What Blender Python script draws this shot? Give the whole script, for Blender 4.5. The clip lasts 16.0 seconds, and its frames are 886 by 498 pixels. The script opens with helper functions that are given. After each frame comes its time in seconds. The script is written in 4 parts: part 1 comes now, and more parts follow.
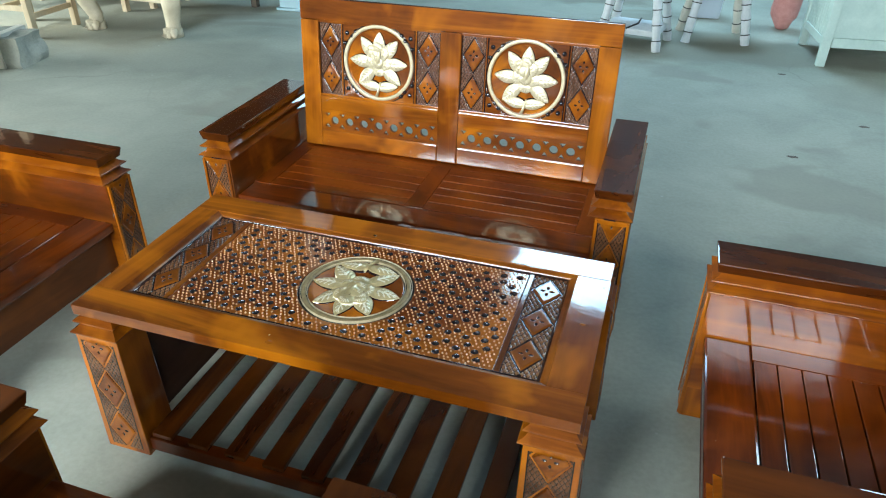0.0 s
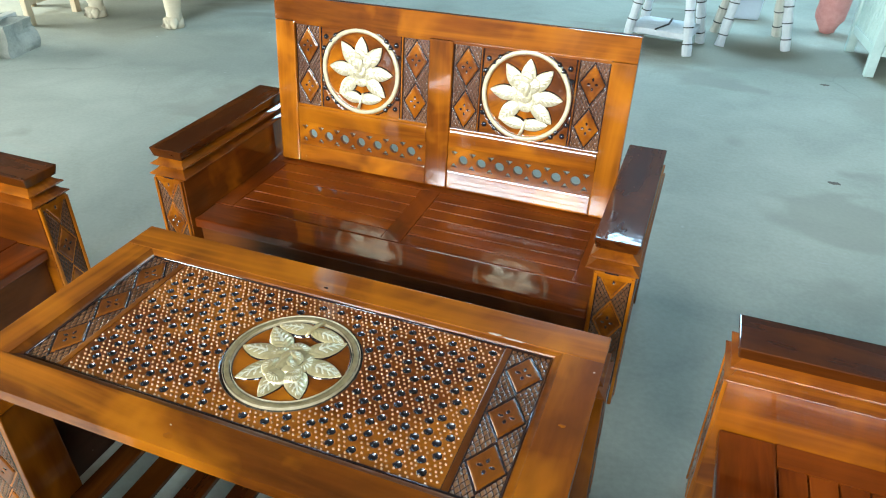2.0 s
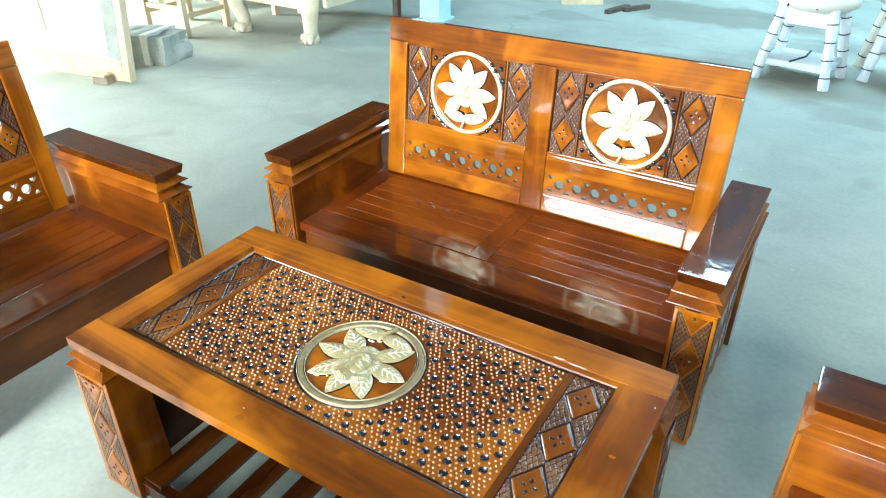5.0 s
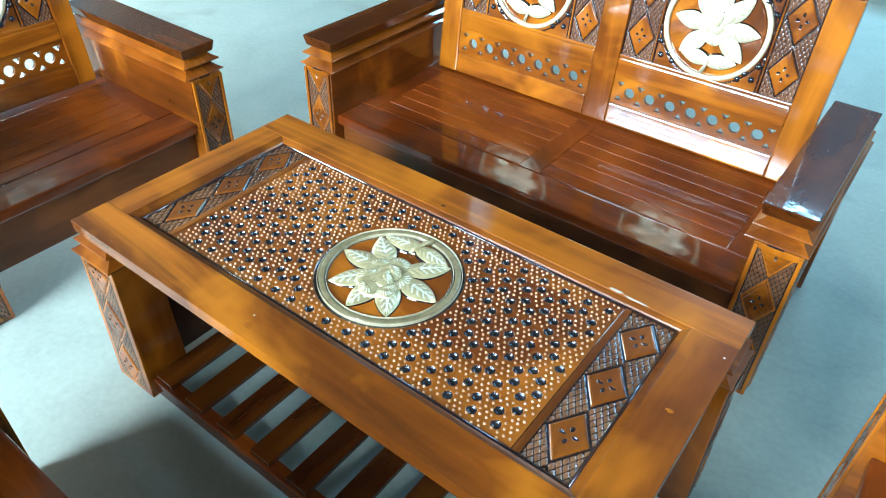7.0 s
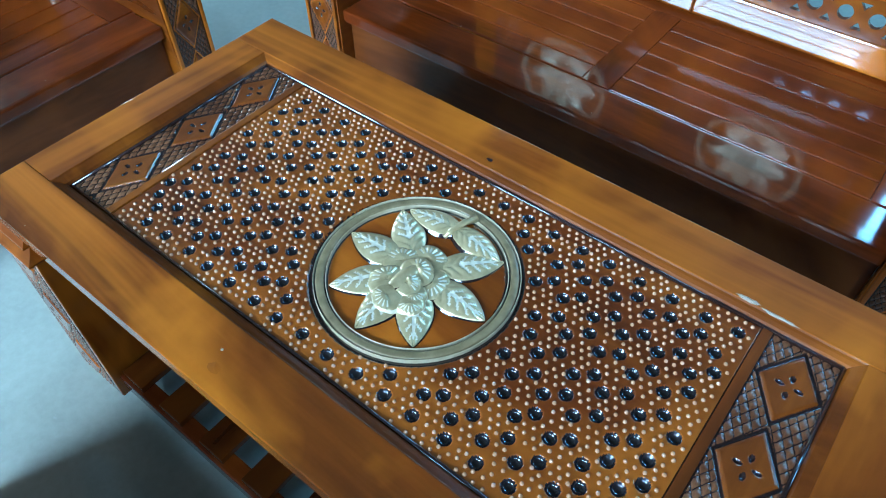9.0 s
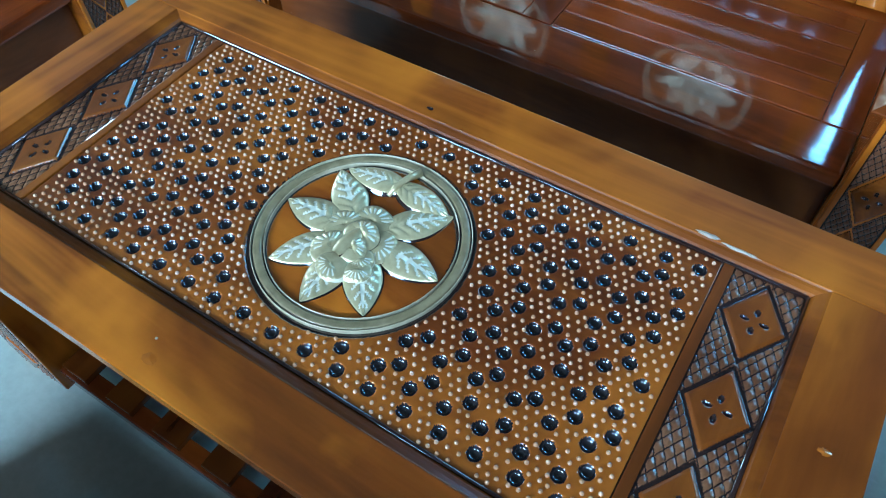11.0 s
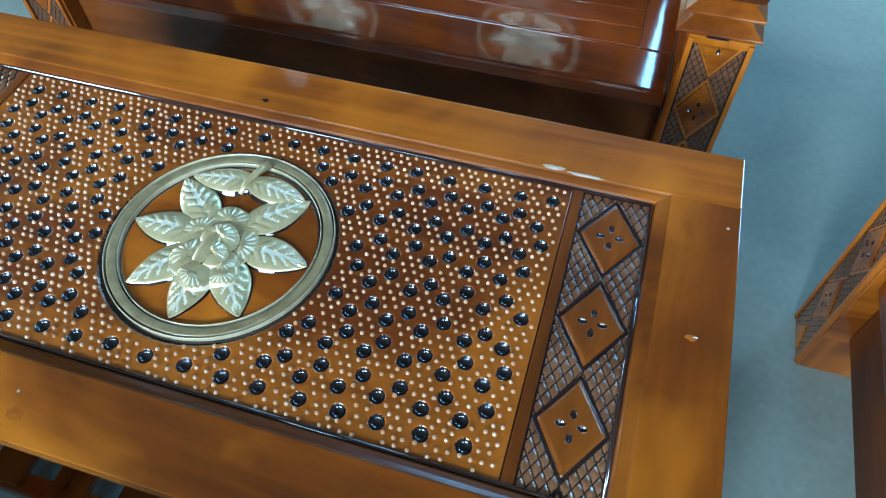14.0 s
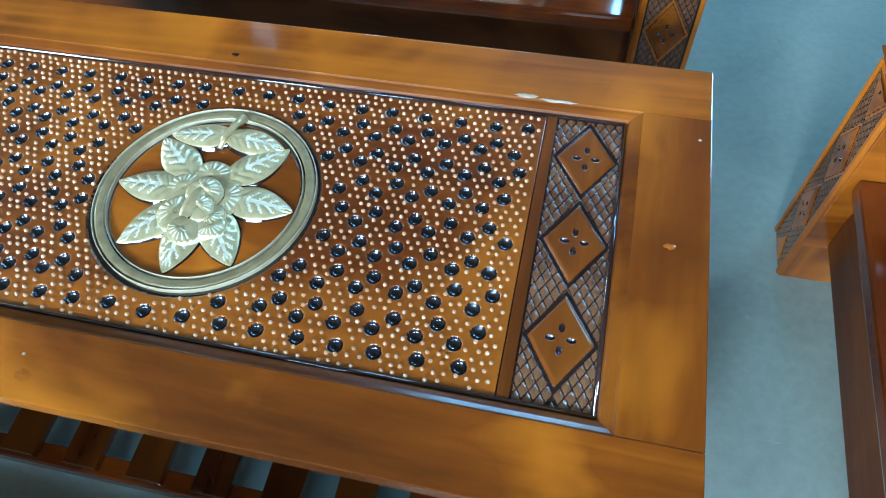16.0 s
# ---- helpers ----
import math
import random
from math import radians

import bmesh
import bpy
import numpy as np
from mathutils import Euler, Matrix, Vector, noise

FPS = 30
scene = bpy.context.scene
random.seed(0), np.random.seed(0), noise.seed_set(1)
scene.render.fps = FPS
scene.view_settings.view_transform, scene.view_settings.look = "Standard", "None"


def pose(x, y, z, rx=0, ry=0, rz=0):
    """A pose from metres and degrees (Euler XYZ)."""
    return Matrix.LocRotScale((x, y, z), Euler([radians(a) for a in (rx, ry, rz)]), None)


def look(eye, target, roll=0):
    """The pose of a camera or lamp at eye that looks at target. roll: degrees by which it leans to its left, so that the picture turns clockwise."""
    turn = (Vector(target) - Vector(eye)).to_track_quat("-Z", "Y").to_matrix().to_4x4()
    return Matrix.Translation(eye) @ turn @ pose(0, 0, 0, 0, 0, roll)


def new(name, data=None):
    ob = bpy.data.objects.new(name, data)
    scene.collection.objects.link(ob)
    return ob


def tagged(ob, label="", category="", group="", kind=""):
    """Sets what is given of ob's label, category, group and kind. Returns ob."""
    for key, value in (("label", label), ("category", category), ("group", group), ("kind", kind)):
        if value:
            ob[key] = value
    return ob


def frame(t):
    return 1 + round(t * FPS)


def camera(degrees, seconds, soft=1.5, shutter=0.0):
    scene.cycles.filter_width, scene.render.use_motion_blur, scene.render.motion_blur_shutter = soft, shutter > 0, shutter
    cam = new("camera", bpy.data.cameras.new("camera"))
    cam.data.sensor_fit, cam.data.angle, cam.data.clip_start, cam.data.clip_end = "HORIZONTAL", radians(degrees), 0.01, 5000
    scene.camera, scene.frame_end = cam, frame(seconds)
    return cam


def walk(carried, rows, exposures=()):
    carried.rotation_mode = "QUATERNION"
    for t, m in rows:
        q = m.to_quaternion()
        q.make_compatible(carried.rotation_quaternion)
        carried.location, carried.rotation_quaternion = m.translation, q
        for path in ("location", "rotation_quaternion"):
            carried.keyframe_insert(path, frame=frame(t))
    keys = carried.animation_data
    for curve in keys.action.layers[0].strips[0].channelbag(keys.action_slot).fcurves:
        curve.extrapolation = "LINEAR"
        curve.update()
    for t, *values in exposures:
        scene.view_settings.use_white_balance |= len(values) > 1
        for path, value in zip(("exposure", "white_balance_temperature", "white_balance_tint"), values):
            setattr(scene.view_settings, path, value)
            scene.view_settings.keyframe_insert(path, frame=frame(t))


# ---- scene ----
cam = camera(65.0, 16.0, soft=1.1)
PATH = [
    (0, (0.583, -1.174, 1.345), (0.066, 0.44, 0.283), 0.5),
    (0.5, (0.599, -1.099, 1.341), (0.084, 0.534, 0.308), 0.5),
    (1, (0.602, -0.961, 1.339), (0.051, 0.645, 0.283), 1.3),
    (1.5, (0.599, -0.877, 1.328), (0.05, 0.715, 0.249), 1.8),
    (2, (0.603, -0.822, 1.316), (0.02, 0.751, 0.226), 1.1),
    (2.5, (0.649, -0.834, 1.333), (0.047, 0.736, 0.251), 2.1),
    (3, (0.672, -0.828, 1.335), (0.004, 0.729, 0.272), 1.3),
    (3.5, (0.689, -0.821, 1.336), (-0.047, 0.707, 0.275), 0.8),
    (4, (0.696, -0.821, 1.338), (-0.093, 0.691, 0.295), 1.4),
    (4.2, (0.696, -0.82, 1.34), (-0.125, 0.674, 0.294), 1.1),
    (6.3, (0.695, -0.788, 1.285), (-0.274, 0.591, 0.208), 1.4),
    (6.5, (0.698, -0.772, 1.27), (-0.283, 0.574, 0.163), 2.0),
    (7, (0.618, -0.691, 1.229), (-0.3, 0.566, -0.026), 1.9),
    (7.5, (0.498, -0.617, 1.183), (-0.344, 0.591, -0.169), 0.9),
    (8, (0.422, -0.536, 1.144), (-0.37, 0.612, -0.29), 1.2),
    (8.2, (0.404, -0.484, 1.131), (-0.417, 0.623, -0.318), 0.3),
    (10.3, (0.338, -0.373, 1.062), (-0.45, 0.574, -0.513), -1.7),
    (10.5, (0.337, -0.374, 1.06), (-0.406, 0.598, -0.522), -0.9),
    (11, (0.348, -0.36, 1.059), (-0.306, 0.635, -0.548), -1.2),
    (11.5, (0.362, -0.351, 1.057), (-0.259, 0.677, -0.542), -2.7),
    (12, (0.365, -0.348, 1.057), (-0.15, 0.726, -0.549), 0.3),
    (12.5, (0.375, -0.362, 1.051), (-0.094, 0.742, -0.55), -0.1),
    (13, (0.373, -0.366, 1.052), (-0.029, 0.718, -0.58), 0.2),
    (13.5, (0.379, -0.371, 1.048), (-0.006, 0.729, -0.577), -0.7),
    (14, (0.382, -0.371, 1.048), (0.021, 0.742, -0.574), -1.3),
    (14.5, (0.387, -0.369, 1.049), (0.072, 0.74, -0.585), -1.2),
    (15, (0.391, -0.37, 1.049), (0.118, 0.739, -0.593), -1.6),
    (15.5, (0.397, -0.38, 1.042), (0.097, 0.716, -0.604), -3.6),
    (16, (0.398, -0.402, 1.046), (0.085, 0.625, -0.641), -5.4),
]
EXPOSURES = [(0.0, -0.47, 5700, 3), (1.0, -0.35, 5700, 3), (1.6, -0.24, 5700, 3), (2.1, -0.06, 5700, 2), (4.2, 0.31, 5600, 1), (6.4, 0.64, 5100, -5), (7.2, 0.34, 4600, -7), (8.2, -0.03, 4200, -7), (10.3, -0.28, 4000, -7), (11.2, -0.23, 4000, -7), (12.2, 0.0, 4000, -7), (13.5, -0.18, 4350, -7), (15.5, -0.18, 4350, -7), (16.0, 0.09, 4350, -7)]
walk(cam, [(t, look(eye, target, roll)) for t, eye, target, roll in PATH], EXPOSURES)

# ---- daylight ----
world = bpy.data.worlds.new("sky")
scene.world = world
world.use_nodes = True
sky = world.node_tree.nodes.new("ShaderNodeTexSky")
sky.sky_type, sky.sun_disc = "NISHITA", False
sky.sun_elevation, sky.sun_rotation = radians(28), radians(242)
background = world.node_tree.nodes["Background"]
background.inputs["Strength"].default_value = 0.15
world.node_tree.links.new(sky.outputs["Color"], background.inputs["Color"])
sun = new("sun", bpy.data.lights.new("sun", "SUN"))
sun.data.energy, sun.data.angle, sun.data.color = 4.0, radians(1.0), (1.0, 0.95, 0.86)
sun.matrix_world = look((-8.3, -4.5, 5.0), (0, 0, 0))


def opening_light(name, eye, target, width, height, energy, colour):
    """Sky light that comes in at an opening of the building; the right roof lamp is added fill."""
    lamp = new(name, bpy.data.lights.new(name, "AREA"))
    lamp.data.shape, lamp.data.size, lamp.data.size_y = "RECTANGLE", width, height
    lamp.data.energy, lamp.data.color = energy, colour
    lamp.matrix_world = look(eye, target)
    return lamp


# the second hole is made up for the added fill at right
ROOF_HOLES = [(-0.75, 1.15, 4.95, 6.5), (3.2, 5.2, 4.3, 6.1)]
ROOF = 4.0
FRONT = -3.3
opening_light("roof_light", (0.2, 5.72, ROOF - 0.02), (0.2, 5.72, 0), 1.8, 1.45, 230, (0.55, 0.82, 1.0))
# added fill for the floor at right, with no known roof opening behind it
opening_light("roof_light_right", (4.2, 5.2, ROOF - 0.02), (4.2, 5.2, 0), 1.9, 1.7, 240, (0.72, 0.91, 1.0))
opening_light("front_opening_light", (-0.8, FRONT + 0.02, 1.9), (-0.8, 0, 1.9), 1.7, 1.25, 420, (1.0, 0.985, 0.94))
opening_light("front_window_light", (1.9, FRONT + 0.02, 2.78), (1.9, 0, 2.78), 1.35, 0.6, 140, (0.95, 0.98, 1.0))
opening_light("right_window_light", (6.28, 0.4, 1.9), (0, 0.4, 1.9), 1.3, 0.9, 24, (0.5, 0.82, 1.0))
opening_light("side_opening_light", (-7.28, 0.9, 1.2), (0, 0.9, 1.2), 3.0, 2.1, 720, (1.0, 1.0, 0.9))


# ---- materials ----
def material(name, roughness=0.5, metallic=0.0, coat=0.0, coat_roughness=0.1):
    m = bpy.data.materials.new(name)
    m.use_nodes = True
    b = m.node_tree.nodes["Principled BSDF"]
    b.inputs["Roughness"].default_value, b.inputs["Metallic"].default_value = roughness, metallic
    b.inputs["Coat Weight"].default_value, b.inputs["Coat Roughness"].default_value = coat, coat_roughness
    return m, m.node_tree.nodes, m.node_tree.links, b


def mapped(nodes, links, scale, source="Object"):
    c, p = nodes.new("ShaderNodeTexCoord"), nodes.new("ShaderNodeMapping")
    p.inputs["Scale"].default_value = scale
    links.new(c.outputs[source], p.inputs["Vector"])
    return p.outputs["Vector"]


def noise_node(nodes, links, vector, scale, detail=4.0, rough=0.55, distort=0.0):
    n = nodes.new("ShaderNodeTexNoise")
    n.inputs["Scale"].default_value, n.inputs["Detail"].default_value = scale, detail
    n.inputs["Roughness"].default_value, n.inputs["Distortion"].default_value = rough, distort
    links.new(vector, n.inputs["Vector"])
    return n.outputs["Fac"]


def ramp(nodes, links, fac, stops):
    r = nodes.new("ShaderNodeValToRGB")
    while len(r.color_ramp.elements) < len(stops):
        r.color_ramp.elements.new(0.5)
    for e, (at, colour) in zip(r.color_ramp.elements, stops):
        e.position, e.color = at, (*colour, 1)
    links.new(fac, r.inputs["Fac"])
    return r.outputs["Color"]


def mix(nodes, links, fac, a, b, how="MIX"):
    n = nodes.new("ShaderNodeMix")
    n.data_type, n.blend_type = "RGBA", how
    for value, socket in ((fac, n.inputs["Factor"]), (a, n.inputs["A"]), (b, n.inputs["B"])):
        if isinstance(value, (int, float)):
            socket.default_value = value
        elif isinstance(value, tuple):
            socket.default_value = (*value, 1)
        else:
            links.new(value, socket)
    return n.outputs["Result"]


def bump(nodes, links, b, fac, strength, distance, socket="Normal"):
    n = nodes.new("ShaderNodeBump")
    n.inputs["Strength"].default_value, n.inputs["Distance"].default_value = strength, distance
    links.new(fac, n.inputs["Height"])
    links.new(n.outputs["Normal"], b.inputs[socket])


def varnished(name, stretch, dark, mid, light, coat=1.0, rough=0.42, coat_rough=0.07):
    """Varnished teak with its grain along one axis."""
    m, nodes, links, b = material(name, rough, 0.0, coat, coat_rough)
    b.inputs["Specular IOR Level"].default_value = 0.06
    b.inputs["Coat IOR"].default_value = 1.65
    v = mapped(nodes, links, stretch)
    grain = noise_node(nodes, links, v, 6.0, 5.0, 0.55, 1.0)
    fine = noise_node(nodes, links, v, 60.0, 3.0, 0.6)
    blot = noise_node(nodes, links, mapped(nodes, links, (1, 1, 1)), 4.2, 3.0, 0.5, 0.6)
    c = ramp(nodes, links, grain, [(0.22, dark), (0.5, mid), (0.82, light)])
    c = mix(nodes, links, 0.13, c, ramp(nodes, links, fine, [(0.3, dark), (0.7, light)]), "MIX")
    info = nodes.new("ShaderNodeObjectInfo")
    shade = nodes.new("ShaderNodeMapRange")
    shade.inputs["To Min"].default_value, shade.inputs["To Max"].default_value = 0.0, 0.35
    links.new(info.outputs["Random"], shade.inputs["Value"])
    c = mix(nodes, links, shade.outputs["Result"], c, dark)
    c = mix(nodes, links, ramp(nodes, links, blot, [(0.50, (0, 0, 0)), (0.68, (0.8, 0.8, 0.8))]), c, light)
    c = mix(nodes, links, ramp(nodes, links, blot, [(0.30, (0.45, 0.45, 0.45)), (0.47, (0, 0, 0))]), c, dark)
    cloud = noise_node(nodes, links, v, 5.5, 4.0, 0.65, 1.2)
    c = mix(nodes, links, ramp(nodes, links, cloud, [(0.48, (0, 0, 0)), (0.7, (0.8, 0.8, 0.8))]), c, light)
    dust = nodes.new("ShaderNodeTexVoronoi")
    dust.inputs["Scale"].default_value = 13.0
    links.new(mapped(nodes, links, (1, 1, 1)), dust.inputs["Vector"])
    c = mix(nodes, links, ramp(nodes, links, dust.outputs["Distance"], [(0.012, (0.5, 0.5, 0.5)), (0.022, (0, 0, 0))]), c, (0.5, 0.4, 0.27))
    links.new(c, b.inputs["Base Color"])
    bump(nodes, links, b, fine, 0.12, 0.002)
    wave = noise_node(nodes, links, mapped(nodes, links, (1, 1, 1)), 22.0, 2.0)
    bump(nodes, links, b, wave, 0.09, 0.003, "Coat Normal")
    return m


TEAK = ((0.038, 0.008, 0.0005), (0.20, 0.046, 0.0008), (0.48, 0.150, 0.002))
ALONG = {"x": (0.12, 1, 1), "y": (1, 0.12, 1), "z": (1, 1, 0.12)}
wood = {axis: varnished("varnished teak " + axis, ALONG[axis], *TEAK) for axis in "xyz"}
SEAT = ((0.04, 0.007, 0.0008), (0.125, 0.021, 0.001), (0.24, 0.050, 0.002))
seat_wood = {axis: varnished("dark varnished teak " + axis, ALONG[axis], *SEAT, coat_rough=0.09) for axis in "xy"}
mould_wood = varnished("dark varnished moulding", ALONG["x"], (0.03, 0.007, 0.0005), (0.14, 0.033, 0.0008), (0.28, 0.085, 0.002), coat=0.6, coat_rough=0.2)
apron_wood = varnished("thinly varnished apron", ALONG["x"], (0.035, 0.009, 0.002), (0.10, 0.026, 0.004), (0.18, 0.055, 0.008), 0.3, 0.5, 0.2)
# dark copy of the teak for parts in shade under seats and table
shaded_wood = {axis: varnished("shade-darkened teak " + axis, ALONG[axis], (0.012, 0.005, 0.003), (0.026, 0.009, 0.004), (0.045, 0.015, 0.006), 0.35, 0.5, 0.2) for axis in "xy"}
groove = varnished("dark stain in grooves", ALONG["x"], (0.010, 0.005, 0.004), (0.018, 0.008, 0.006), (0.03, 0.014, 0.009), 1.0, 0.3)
hatch = varnished("hatched carving", ALONG["x"], (0.035, 0.012, 0.004), (0.10, 0.038, 0.014), (0.19, 0.088, 0.037), 1.0, 0.3, 0.09)
beaded = varnished("beaded carving ground", ALONG["x"], (0.024, 0.0045, 0.001), (0.12, 0.025, 0.002), (0.33, 0.10, 0.005), 1.0, 0.38)

# pale base colour stands in for the glints on the studs
studded = varnished("highlit studs", ALONG["x"], (0.33, 0.15, 0.055), (0.48, 0.26, 0.125), (0.65, 0.41, 0.23), 1.0, 0.22, 0.05)
hollow = varnished("dark varnish in hollows", ALONG["x"], (0.008, 0.007, 0.008), (0.013, 0.011, 0.012), (0.02, 0.017, 0.018), 1.0, 0.3, 0.07)
# arm tops and shelf slats: reddish teak darkened for how little light they get
cap_wood = varnished("reddish varnished teak darkened for shade", ALONG["y"], (0.014, 0.003, 0.0006), (0.052, 0.011, 0.0008), (0.11, 0.028, 0.0015), coat_rough=0.05)
dull_hatch = varnished("hatched carving of the backs", ALONG["x"], (0.05, 0.017, 0.006), (0.12, 0.045, 0.016), (0.20, 0.088, 0.035), 0.25, 0.45, 0.3)
# teak copy with the shade on inner arm boards and slabs put in
board_wood = varnished("varnished arm boards darkened for shade", ALONG["y"], (0.03, 0.006, 0.0005), (0.17, 0.037, 0.0008), (0.39, 0.115, 0.002), coat_rough=0.08)
carved_wood = varnished("dark varnished carving", ALONG["z"], (0.03, 0.007, 0.0005), (0.15, 0.035, 0.0008), (0.36, 0.11, 0.002))
diamond_wood = varnished("reddish varnished diamonds", ALONG["y"], (0.04, 0.009, 0.001), (0.145, 0.036, 0.002), (0.28, 0.088, 0.004))


def gilt(name, a, b_, rough, metallic=0.8):
    m, nodes, links, b = material(name, rough, metallic, 0.4, 0.15)
    v = mapped(nodes, links, (1, 1, 1))
    n = noise_node(nodes, links, v, 70.0, 4.0)
    links.new(ramp(nodes, links, n, [(0.3, a), (0.7, b_)]), b.inputs["Base Color"])
    bump(nodes, links, b, noise_node(nodes, links, v, 180.0, 3.0), 0.25, 0.001)
    return m


gold = gilt("gold paint", (0.46, 0.36, 0.17), (0.64, 0.525, 0.275), 0.31, 0.5)
# paler gold that paints the shine in petal cuts and front rims
highlit = gilt("highlit gold in the cuts", (0.87, 0.79, 0.58), (0.95, 0.89, 0.7), 0.28, 0.4)
# lighter copy of the gold, for the strong light on the seat backs
lit_gold = gilt("gold paint lightened for strong light", (0.56, 0.47, 0.27), (0.76, 0.68, 0.46), 0.36, 0.45)
brass = gilt("dull gold ring", (0.19, 0.14, 0.062), (0.29, 0.225, 0.11), 0.4, 0.2)
bright_ring = gilt("gold ring", (0.5, 0.41, 0.23), (0.64, 0.55, 0.36), 0.45, 0.3)


def plain(name, dark, light, scale=8.0, rough=0.6, relief=0.15, stretch=(1, 1, 1), metallic=0.0):
    m, nodes, links, b = material(name, rough, metallic)
    v = mapped(nodes, links, stretch)
    a, c = noise_node(nodes, links, v, scale, 5.0), noise_node(nodes, links, v, scale * 9, 4.0)
    col = mix(nodes, links, 0.3, ramp(nodes, links, a, [(0.3, dark), (0.7, light)]), ramp(nodes, links, c, [(0.3, dark), (0.7, light)]))
    links.new(col, b.inputs["Base Color"])
    bump(nodes, links, b, c, relief, 0.004)
    return m


def concrete():
    """Trowelled cement floor, dusty, with damp patches, painted shade, scuffs and paint specks."""
    m, nodes, links, b = material("cement floor", 0.7)
    b.inputs["Specular IOR Level"].default_value = 0.3
    v = mapped(nodes, links, (1, 1, 1))
    large, mid, fine = noise_node(nodes, links, v, 0.55, 4.0, 0.6, 0.4), noise_node(nodes, links, v, 3.2, 6.0, 0.62, 0.8), noise_node(nodes, links, v, 60.0, 4.0)
    c = ramp(nodes, links, large, [(0.34, (0.26, 0.275, 0.222)), (0.64, (0.51, 0.525, 0.43))])
    c = mix(nodes, links, 0.45, c, ramp(nodes, links, mid, [(0.3, (0.25, 0.265, 0.215)), (0.5, (0.37, 0.39, 0.315)), (0.75, (0.49, 0.505, 0.42))]))
    c = mix(nodes, links, 0.15, c, ramp(nodes, links, fine, [(0.35, (0.144, 0.144, 0.137)), (0.65, (0.36, 0.36, 0.346))]))
    stain = noise_node(nodes, links, mapped(nodes, links, (1, 1.6, 1)), 1.1, 3.0, 0.5, 0.5)
    c = mix(nodes, links, ramp(nodes, links, stain, [(0.56, (0, 0, 0)), (0.62, (0.5, 0.5, 0.5))]), c, (0.24, 0.235, 0.19))
    # damp brownish bands where things have stood, and two greyish patches of painted shade
    place = nodes.new("ShaderNodeSeparateXYZ")
    links.new(v, place.inputs["Vector"])
    edge = noise_node(nodes, links, mapped(nodes, links, (1, 1, 1)), 2.2, 4.0, 0.55)

    def math_node(kind, a, b_):
        n = nodes.new("ShaderNodeMath")
        n.operation = kind
        for value, socket in ((a, n.inputs[0]), (b_, n.inputs[1])):
            if isinstance(value, (int, float)):
                socket.default_value = value
            else:
                links.new(value, socket)
        return n.outputs[0]

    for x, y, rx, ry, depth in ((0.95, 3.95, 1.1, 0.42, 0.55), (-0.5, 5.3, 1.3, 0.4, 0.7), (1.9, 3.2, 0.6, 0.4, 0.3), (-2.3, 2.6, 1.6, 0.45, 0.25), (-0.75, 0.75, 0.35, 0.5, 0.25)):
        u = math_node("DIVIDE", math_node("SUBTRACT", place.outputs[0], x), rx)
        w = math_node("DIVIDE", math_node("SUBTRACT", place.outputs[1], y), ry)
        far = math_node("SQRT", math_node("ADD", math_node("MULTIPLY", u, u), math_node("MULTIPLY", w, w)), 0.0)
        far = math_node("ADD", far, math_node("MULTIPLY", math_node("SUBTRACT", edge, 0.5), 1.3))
        # grey tone: shade by the sofa and at back left, put into the colour
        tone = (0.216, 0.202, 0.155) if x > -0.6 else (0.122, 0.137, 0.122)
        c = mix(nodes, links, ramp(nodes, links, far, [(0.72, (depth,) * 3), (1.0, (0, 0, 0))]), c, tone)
    scuff = noise_node(nodes, links, mapped(nodes, links, (1, 3, 1)), 7.0, 2.0, 0.5, 1.5)
    c = mix(nodes, links, ramp(nodes, links, scuff, [(0.72, (0, 0, 0)), (0.80, (0.45, 0.45, 0.45))]), c, (0.46, 0.47, 0.43))
    speck = nodes.new("ShaderNodeTexVoronoi")
    speck.inputs["Scale"].default_value = 4.0
    links.new(v, speck.inputs["Vector"])
    c = mix(nodes, links, ramp(nodes, links, speck.outputs["Distance"], [(0.018, (0.7, 0.7, 0.7)), (0.035, (0, 0, 0))]), c, (0.5, 0.51, 0.48))
    cells = nodes.new("ShaderNodeTexVoronoi")
    cells.feature = "DISTANCE_TO_EDGE"
    cells.inputs["Scale"].default_value = 1.3
    bent = nodes.new("ShaderNodeVectorMath")
    bent.operation = "ADD"
    wobble = nodes.new("ShaderNodeTexNoise")
    wobble.inputs["Scale"].default_value = 4.0
    links.new(v, wobble.inputs["Vector"])
    links.new(v, bent.inputs[0])
    small = nodes.new("ShaderNodeVectorMath")
    small.operation = "SCALE"
    small.inputs["Scale"].default_value = 0.16
    links.new(wobble.outputs["Color"], small.inputs[0])
    links.new(small.outputs["Vector"], bent.inputs[1])
    links.new(bent.outputs["Vector"], cells.inputs["Vector"])
    worn = ramp(nodes, links, noise_node(nodes, links, v, 0.9, 2.0), [(0.57, (0, 0, 0)), (0.66, (0.2, 0.2, 0.2))])
    crack = mix(nodes, links, 1.0, ramp(nodes, links, cells.outputs["Distance"], [(0.004, (1, 1, 1)), (0.012, (0, 0, 0))]), worn, "MULTIPLY")
    c = mix(nodes, links, crack, c, (0.12, 0.125, 0.11))
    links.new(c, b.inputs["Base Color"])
    links.new(ramp(nodes, links, mid, [(0.3, (0.6, 0.6, 0.6)), (0.7, (0.8, 0.8, 0.8))]), b.inputs["Roughness"])
    bump(nodes, links, b, fine, 0.2, 0.004)
    return m


